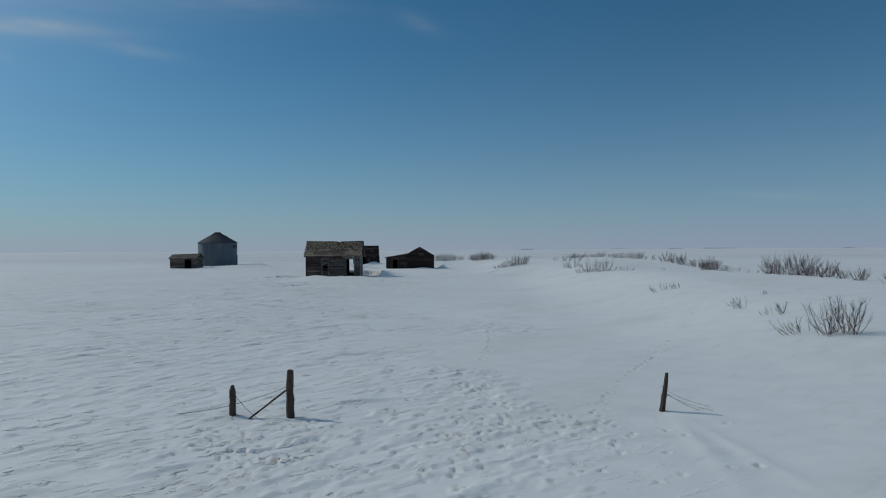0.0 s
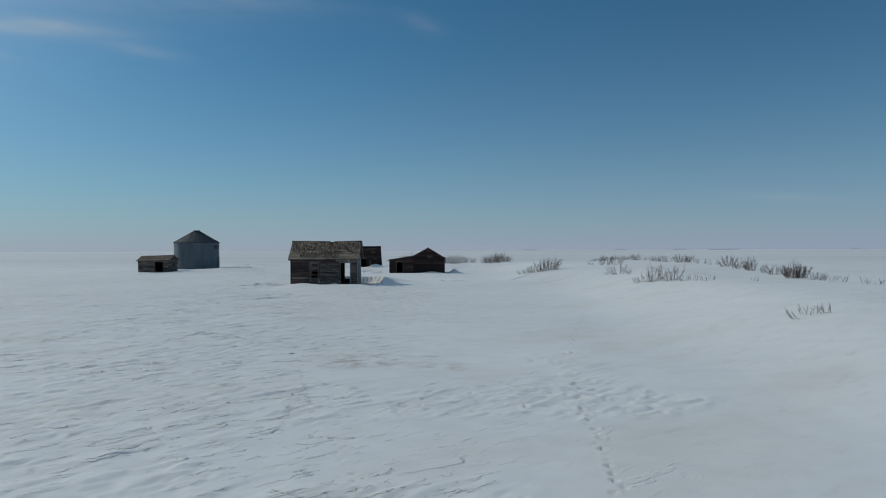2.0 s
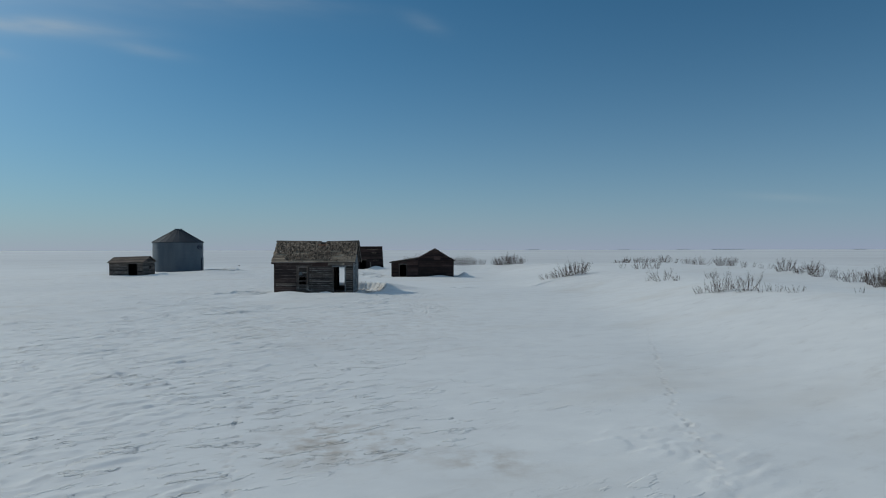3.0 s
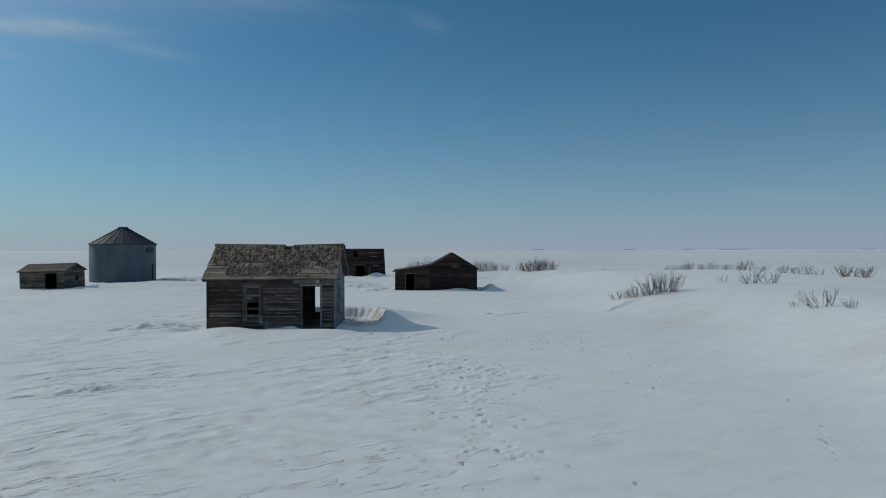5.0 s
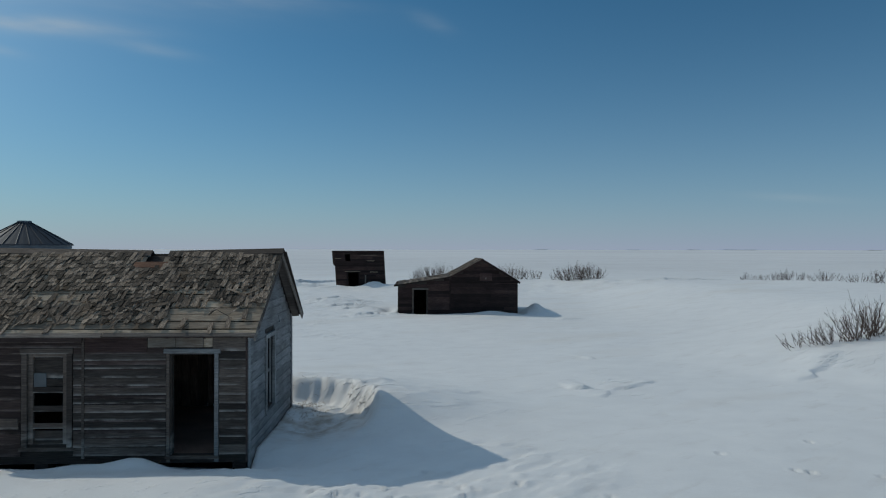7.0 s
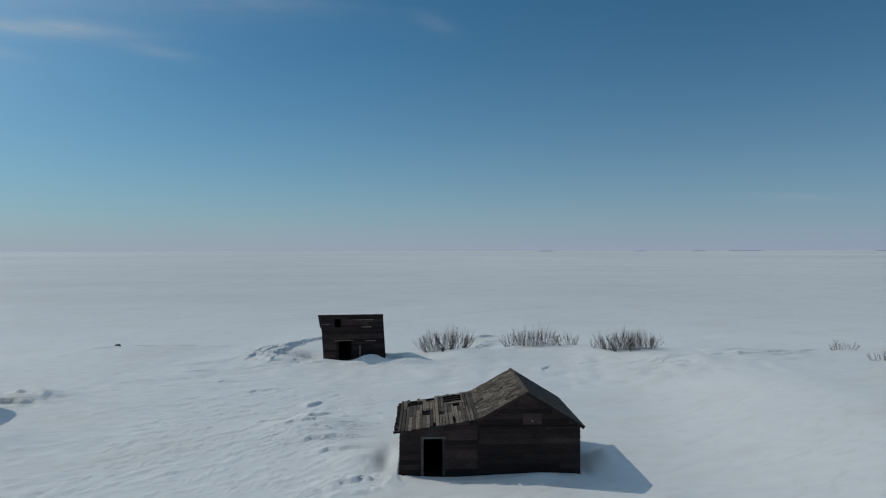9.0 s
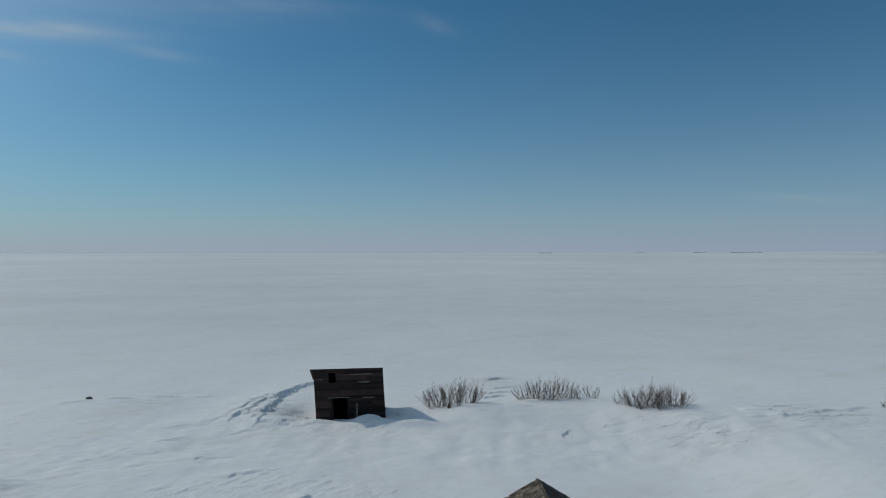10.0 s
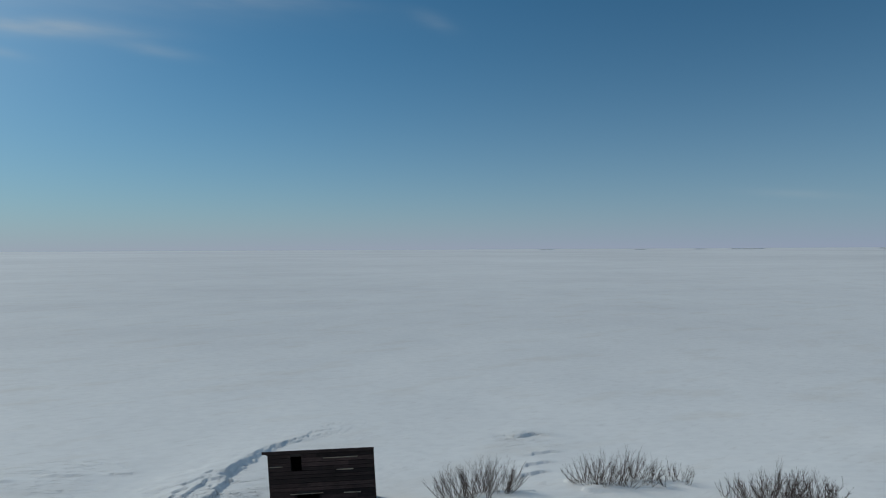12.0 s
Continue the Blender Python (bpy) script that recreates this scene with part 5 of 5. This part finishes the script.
def strand(a, b, r, bend, mat, name, label, category):
    bm = fresh()
    tube(bm, a, b, r, r, 5, bend, 10)
    return tagged(new(name, finish(bm, name, mat, True)), label, category)


def fence():
    post(-1.17, -49.65, 0.0, 0.095, (0, 0), "thick square-topped grey wooden fence post in snow")
    post(-2.63, -49.4, -0.40, 0.085, (0, 0), "short grey wooden fence post with a pointed top", True)
    post(8.10, -49.7, -0.22, 0.082, (0.16, 0.0), "leaning slim dark fence post", taper=0.5)
    g = land(-2.2, -49.6)
    strand((-2.22, -49.62, g - 0.05), (-1.27, -49.66, -0.50), 0.026, 0.0, POST_WOOD, "brace_pole", "thin dark pole bracing the thick post", "pole")
    strand((-2.58, -49.45, -0.62), (-1.95, -49.6, land(-1.95, -49.6) - 0.02), 0.006, 0.05, WIRE, "fence_wire", "slack rusted wire hanging to the snow", "wire")
    strand((-4.1, -49.2, land(-4.1, -49.2) + 0.02), (-1.27, -49.66, -0.42), 0.006, 0.12, WIRE, "fence_wire", "slack rusted wire between old posts", "wire")
    for k, (dx, dy, up) in enumerate(((1.15, -0.3, 0.05), (0.9, -0.1, 0.02), (1.3, 0.15, 0.02))):
        strand((8.17, -49.7, -0.72 + 0.05 * k), (8.15 + dx, -49.7 + dy, land(8.15 + dx, -49.7 + dy) + up), 0.004, 0.06, WIRE, "fence_wire", "broken rusted wire trailing onto the snow", "wire")


# ---- bare shrubs ----
def sticks(name, rows, mat, parent):
    """Thin three-sided tapering twigs from (start, end, radius, radius), in one mesh."""
    co, faces = [], []
    for p, q, ra, rb in rows:
        way = (q - p).normalized()
        side = way.cross(Vector((0.3, 0.9, 0.1))).normalized()
        up, base = side.cross(way), len(co)
        for c, r in ((p, ra), (q, rb)):
            co += [c + side * r, c - side * (0.5 * r) + up * (0.87 * r), c - side * (0.5 * r) - up * (0.87 * r)]
        faces += [(base, base + 1, base + 4, base + 3), (base + 1, base + 2, base + 5, base + 4), (base + 2, base, base + 3, base + 5)]
    me = bpy.data.meshes.new(name)
    me.from_pydata(co, [], faces)
    me.materials.append(mat)
    ob = new(name, me)
    ob.parent = parent
    return ob


def shrub(x, y, wide, deep, tall, crowns, seed, label, lean=0.0):
    """A few crowns in the snow, each with a fan of stems that fork into twigs."""
    rnd = random.Random(seed)
    z0 = land(x, y) - 0.05
    root = thing("willow_shrub", pose(x, y, z0), label, "shrub", "bare willow shrubs")
    for c in range(crowns):
        u = (c + rnd.uniform(-0.1, 1.1)) / crowns - 0.5
        cx, cy = u * wide * 0.85, rnd.uniform(-0.4, 0.4) * deep
        cz = land(x + cx, y + cy) - z0 - 0.08
        size = 1.12 * tall * (1 - 0.9 * u * u) * rnd.uniform(0.78, 1.05)
        for k in range(rnd.choice((9, 10, 11)) if tall > 0.6 else 6):
            h = size * rnd.uniform(0.6, 1.06)
            tip = Vector((0.9 * u + lean + rnd.gauss(0, 0.50), rnd.gauss(-0.05, 0.42), 1.0))
            p, r = Vector((cx + rnd.gauss(0, 0.13), cy + rnd.gauss(0, 0.12), cz)), rnd.uniform(0.009, 0.014) * (1.0 if tall > 0.95 else 0.8)
            rows = []
            for i in range(4):
                spread = 1.15 - 0.18 * i
                way = Vector((tip.x * spread + rnd.uniform(-0.12, 0.12), tip.y * spread + rnd.uniform(-0.12, 0.12), 1.0)).normalized()
                nxt = p + way * (h + 0.08) / 4
                rows.append((p, nxt, r, r * 0.8))
                for _ in range((1, 2, 4, 4)[i]):
                    w = (way + Vector((rnd.uniform(-0.6, 0.6), rnd.uniform(-0.6, 0.6), rnd.uniform(0.0, 0.3)))).normalized()
                    st = p.lerp(nxt, rnd.uniform(0.1, 1.0))
                    en = st + w * h * rnd.uniform(0.14, 0.34)
                    rows.append((st, en, r * 0.6, r * 0.35))
                    if rnd.random() < 0.8:
                        w2 = (w + Vector((rnd.uniform(-0.7, 0.7), rnd.uniform(-0.7, 0.7), 0.2))).normalized()
                        s2 = st.lerp(en, rnd.uniform(0.3, 0.8))
                        rows.append((s2, s2 + w2 * h * rnd.uniform(0.07, 0.16), r * 0.42, r * 0.28))
                p, r = nxt, r * 0.8
            sticks("branch", rows, TWIG, root)
    return root


def shrubs():
    big, mid, small = "dense bare brown willow shrub growing out of a snow drift", "bare brown willow shrub in a row along a snow bank", "sparse low twigs poking out of the snow"
    # the thicket past the shed
    for row in ((1.15, 57.7, 4.5, 2.2, 1.65, 17), (8.6, 59.0, 4.4, 2.0, 1.5, 15), (11.9, 58.4, 2.0, 1.2, 0.9, 4), (14.0, 56.4, 1.4, 1.0, 0.9, 3), (15.2, 55.6, 2.6, 1.8, 1.65, 11), (17.0, 54.9, 2.6, 1.6, 1.35, 10)):
        shrub(*row, int(row[0] * 10) + 900, big)
    # the row along the top of the bank, farthest first
    for k, (x, y, w, h, c) in enumerate(((33.4, 54.5, 3.0, 0.7, 4), (31.9, 47.5, 2.2, 0.65, 4), (32.0, 45.0, 2.4, 0.8, 5), (32.8, 41.2, 2.4, 0.8, 5), (33.4, 38.5, 1.6, 0.7, 3), (33.6, 36.4, 1.1, 1.05, 3), (33.6, 33.6, 2.0, 0.6, 3),
                                         (33.5, 29.6, 1.2, 0.7, 3), (33.5, 26.4, 1.2, 0.95, 3), (33.5, 24.6, 1.2, 0.6, 2), (33.5, 21.4, 1.5, 1.0, 4), (33.5, 19.4, 1.3, 0.9, 3), (33.5, 15.9, 1.7, 0.6, 3), (33.5, 13.0, 1.1, 0.55, 2),
                                         (33.6, 10.3, 1.5, 1.1, 4), (33.8, 8.5, 1.0, 0.75, 2), (33.6, 7.1, 1.0, 1.05, 3), (33.5, 5.0, 1.4, 0.95, 4), (33.5, 3.0, 0.9, 0.4, 2), (33.4, 0.9, 1.5, 0.95, 4), (33.2, -1.3, 1.2, 1.15, 4),
                                         (32.5, -2.9, 2.0, 1.15, 6), (32.3, -5.9, 1.2, 0.7, 3), (32.0, -8.6, 1.2, 0.55, 2), (31.5, -12.6, 1.2, 0.45, 2), (31.2, -16.1, 1.7, 1.25, 5), (31.4, -17.6, 1.1, 0.75, 3), (31.6, -19.3, 2.0, 1.6, 7), (31.5, -20.9, 1.0, 0.95, 3),
                                         (31.4, -22.3, 1.3, 1.1, 4), (31.2, -24.4, 1.6, 0.8, 3), (31.0, -26.3, 1.6, 0.8, 3), (31.6, -28.8, 1.8, 0.9, 4), (31.3, -31.0, 1.8, 0.8, 4), (31.6, -33.2, 1.8, 0.9, 3))):
        shrub(x, y, w, 1.0, h, c, 300 + k, mid)
    # clumps on the slope in front of it
    for k, (x, y, w, h, c, lean) in enumerate(((15.7, 13.4, 2.0, 1.35, 8, 0.0), (14.3, 13.4, 1.3, 0.75, 4, -0.35), (13.1, 13.6, 1.2, 0.6, 3, -0.45), (21.3, 16.1, 0.6, 0.55, 1, 0.0), (22.4, 14.7, 0.8, 1.1, 2, 0.0), (23.9, 14.8, 0.6, 0.9, 2, 0.1),
                                               (20.3, 4.8, 0.7, 1.05, 2, -0.6), (20.9, 3.4, 0.8, 0.5, 2, 0.0), (19.5, 5.7, 0.5, 0.35, 1, 0.0), (22.9, 1.8, 0.8, 0.6, 2, -0.5), (18.8, -7.8, 1.1, 0.95, 4, 0.0), (19.8, -8.8, 1.1, 0.95, 3, 0.0),
                                               (20.3, -10.2, 0.9, 0.5, 3, 0.1), (21.0, -11.4, 0.7, 0.4, 2, 0.1), (17.9, -7.1, 0.6, 0.45, 2, -0.3), (23.5, -12.6, 0.6, 0.35, 1, 0.0), (17.5, -26.8, 1.0, 0.55, 2, -0.6), (18.4, -27.0, 1.0, 0.35, 2, -0.4),
                                               (20.8, -32.6, 0.3, 0.28, 1, -0.3), (17.9, -35.6, 0.5, 0.55, 2, -0.7), (18.4, -38.2, 1.3, 0.5, 3, -0.7), (17.9, -42.6, 1.3, 1.2, 4, -0.15), (16.7, -41.7, 1.0, 0.6, 3, -0.9))):
        shrub(x, y, w, 0.7, h, c, 400 + k, big if h > 0.7 else small, lean)


# ---- small things ----
def rock(x, y, size, seed):
    rnd, bm = random.Random(seed), fresh()
    bmesh.ops.create_icosphere(bm, subdivisions=2, radius=size)
    for v in bm.verts:
        v.co *= 1 + 0.3 * noise.noise(v.co * 3 / size * 0.4 + Vector((seed, 0, 0)))
        v.co.z *= 0.6
    ob = new("fieldstone", finish(bm, "fieldstone", ROCK))
    ob.matrix_world = pose(x, y, land(x, y) + size * 0.25, 0, 0, rnd.uniform(0, 180))
    tagged(ob, "dark fieldstone half sunk in snow", "stone", "fieldstones in the snow")


def small_things():
    rock(-28.0, 60.7, 0.24, 3)
    bm = fresh()
    tube(bm, (0, 0, -0.3), (0.03, 0.0, 0.42), 0.15, 0.12, 9, 0, 3)
    ob = new("stump", finish(bm, "stump", POST_WOOD))
    ob.matrix_world = pose(0.75, 56.6, land(0.75, 56.6) - 0.1)
    tagged(ob, "short brown stump among willow stems", "stump")
    for x, y, rx, rz, ln, lab in ((-6.0, 55.45, 8, 4, 1.1, "pale grey board standing in snow by the shed door"), (-5.55, 55.5, 78, 62, 0.9, "pale broken board lying on the drift")):
        bm = box(fresh(), -0.07, 0.07, -0.015, 0.015, -0.3, ln, 0.006)
        ob = new("loose_board", finish(bm, "loose_board", TRIM_WOOD))
        ob.matrix_world = pose(x, y, land(x, y) + 0.12, rx, 0, rz)
        tagged(ob, lab, "board", "loose boards by the shed")


def dry_grass(cx, cy, sx, sy, n, seed):
    rnd = random.Random(seed)
    root = thing("dry_grass", pose(cx, cy, land(cx, cy)), "dead brown grass laid bare beside a wall", "grass", kind="stuff")
    xs, ys = np.array([rnd.gauss(0, sx) for _ in range(n)]), np.array([rnd.gauss(0, sy) for _ in range(n)])
    zs = broad(cx + xs, cy + ys) + drifts(cx + xs, cy + ys) - land(cx, cy)
    rows = []
    for x, y, z in zip(xs, ys, zs):
        rows.append((Vector((x, y, z - 0.03)), Vector((x + rnd.gauss(0, 0.09), y + rnd.gauss(0, 0.09), z + rnd.uniform(0.015, 0.07))), 0.006, 0.002))
    tagged(sticks("grass_tuft", rows, GRASS, root), kind="stuff")


def belt(x, y, wide, tall, seed):
    """A row of far trees on the skyline."""
    rnd, bm = random.Random(seed), fresh()
    n = int(wide / 3)
    for k in range(n):
        px, h = -wide / 2 + wide * k / n + rnd.uniform(-1, 1), tall * rnd.uniform(0.45, 1.0)
        bmesh.ops.create_icosphere(bm, subdivisions=1, radius=1.0, matrix=Matrix.Translation((px, rnd.uniform(-3, 3), h * 0.45)) @ Matrix.Diagonal((rnd.uniform(1.4, 3.0), 2.0, h * 0.55, 1)))
    ob = new("far_trees", finish(bm, "far_trees", FAR_HAZED))
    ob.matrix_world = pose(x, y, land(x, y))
    tagged(ob, "low row of far trees on the skyline, paled to haze colour", "trees", kind="stuff")


GRASS = plain("dead_grass", (0.20, 0.13, 0.075), 0.9, 0.0, 0.35)
for k, row in enumerate(((-3.25, 7.6, 0.28, 0.40, 360), (-9.9, 4.1, 0.25, 0.2, 160), (-6.5, 3.75, 0.9, 0.06, 160), (-10.2, 56.2, 0.5, 0.3, 150), (-3.0, 56.4, 0.3, 0.3, 120), (-8.6, 3.75, 0.5, 0.06, 120))):
    dry_grass(*row, 400 + k)
house()
barn()
shed()
granary()
grain_bin()
fence()
shrubs()
small_things()
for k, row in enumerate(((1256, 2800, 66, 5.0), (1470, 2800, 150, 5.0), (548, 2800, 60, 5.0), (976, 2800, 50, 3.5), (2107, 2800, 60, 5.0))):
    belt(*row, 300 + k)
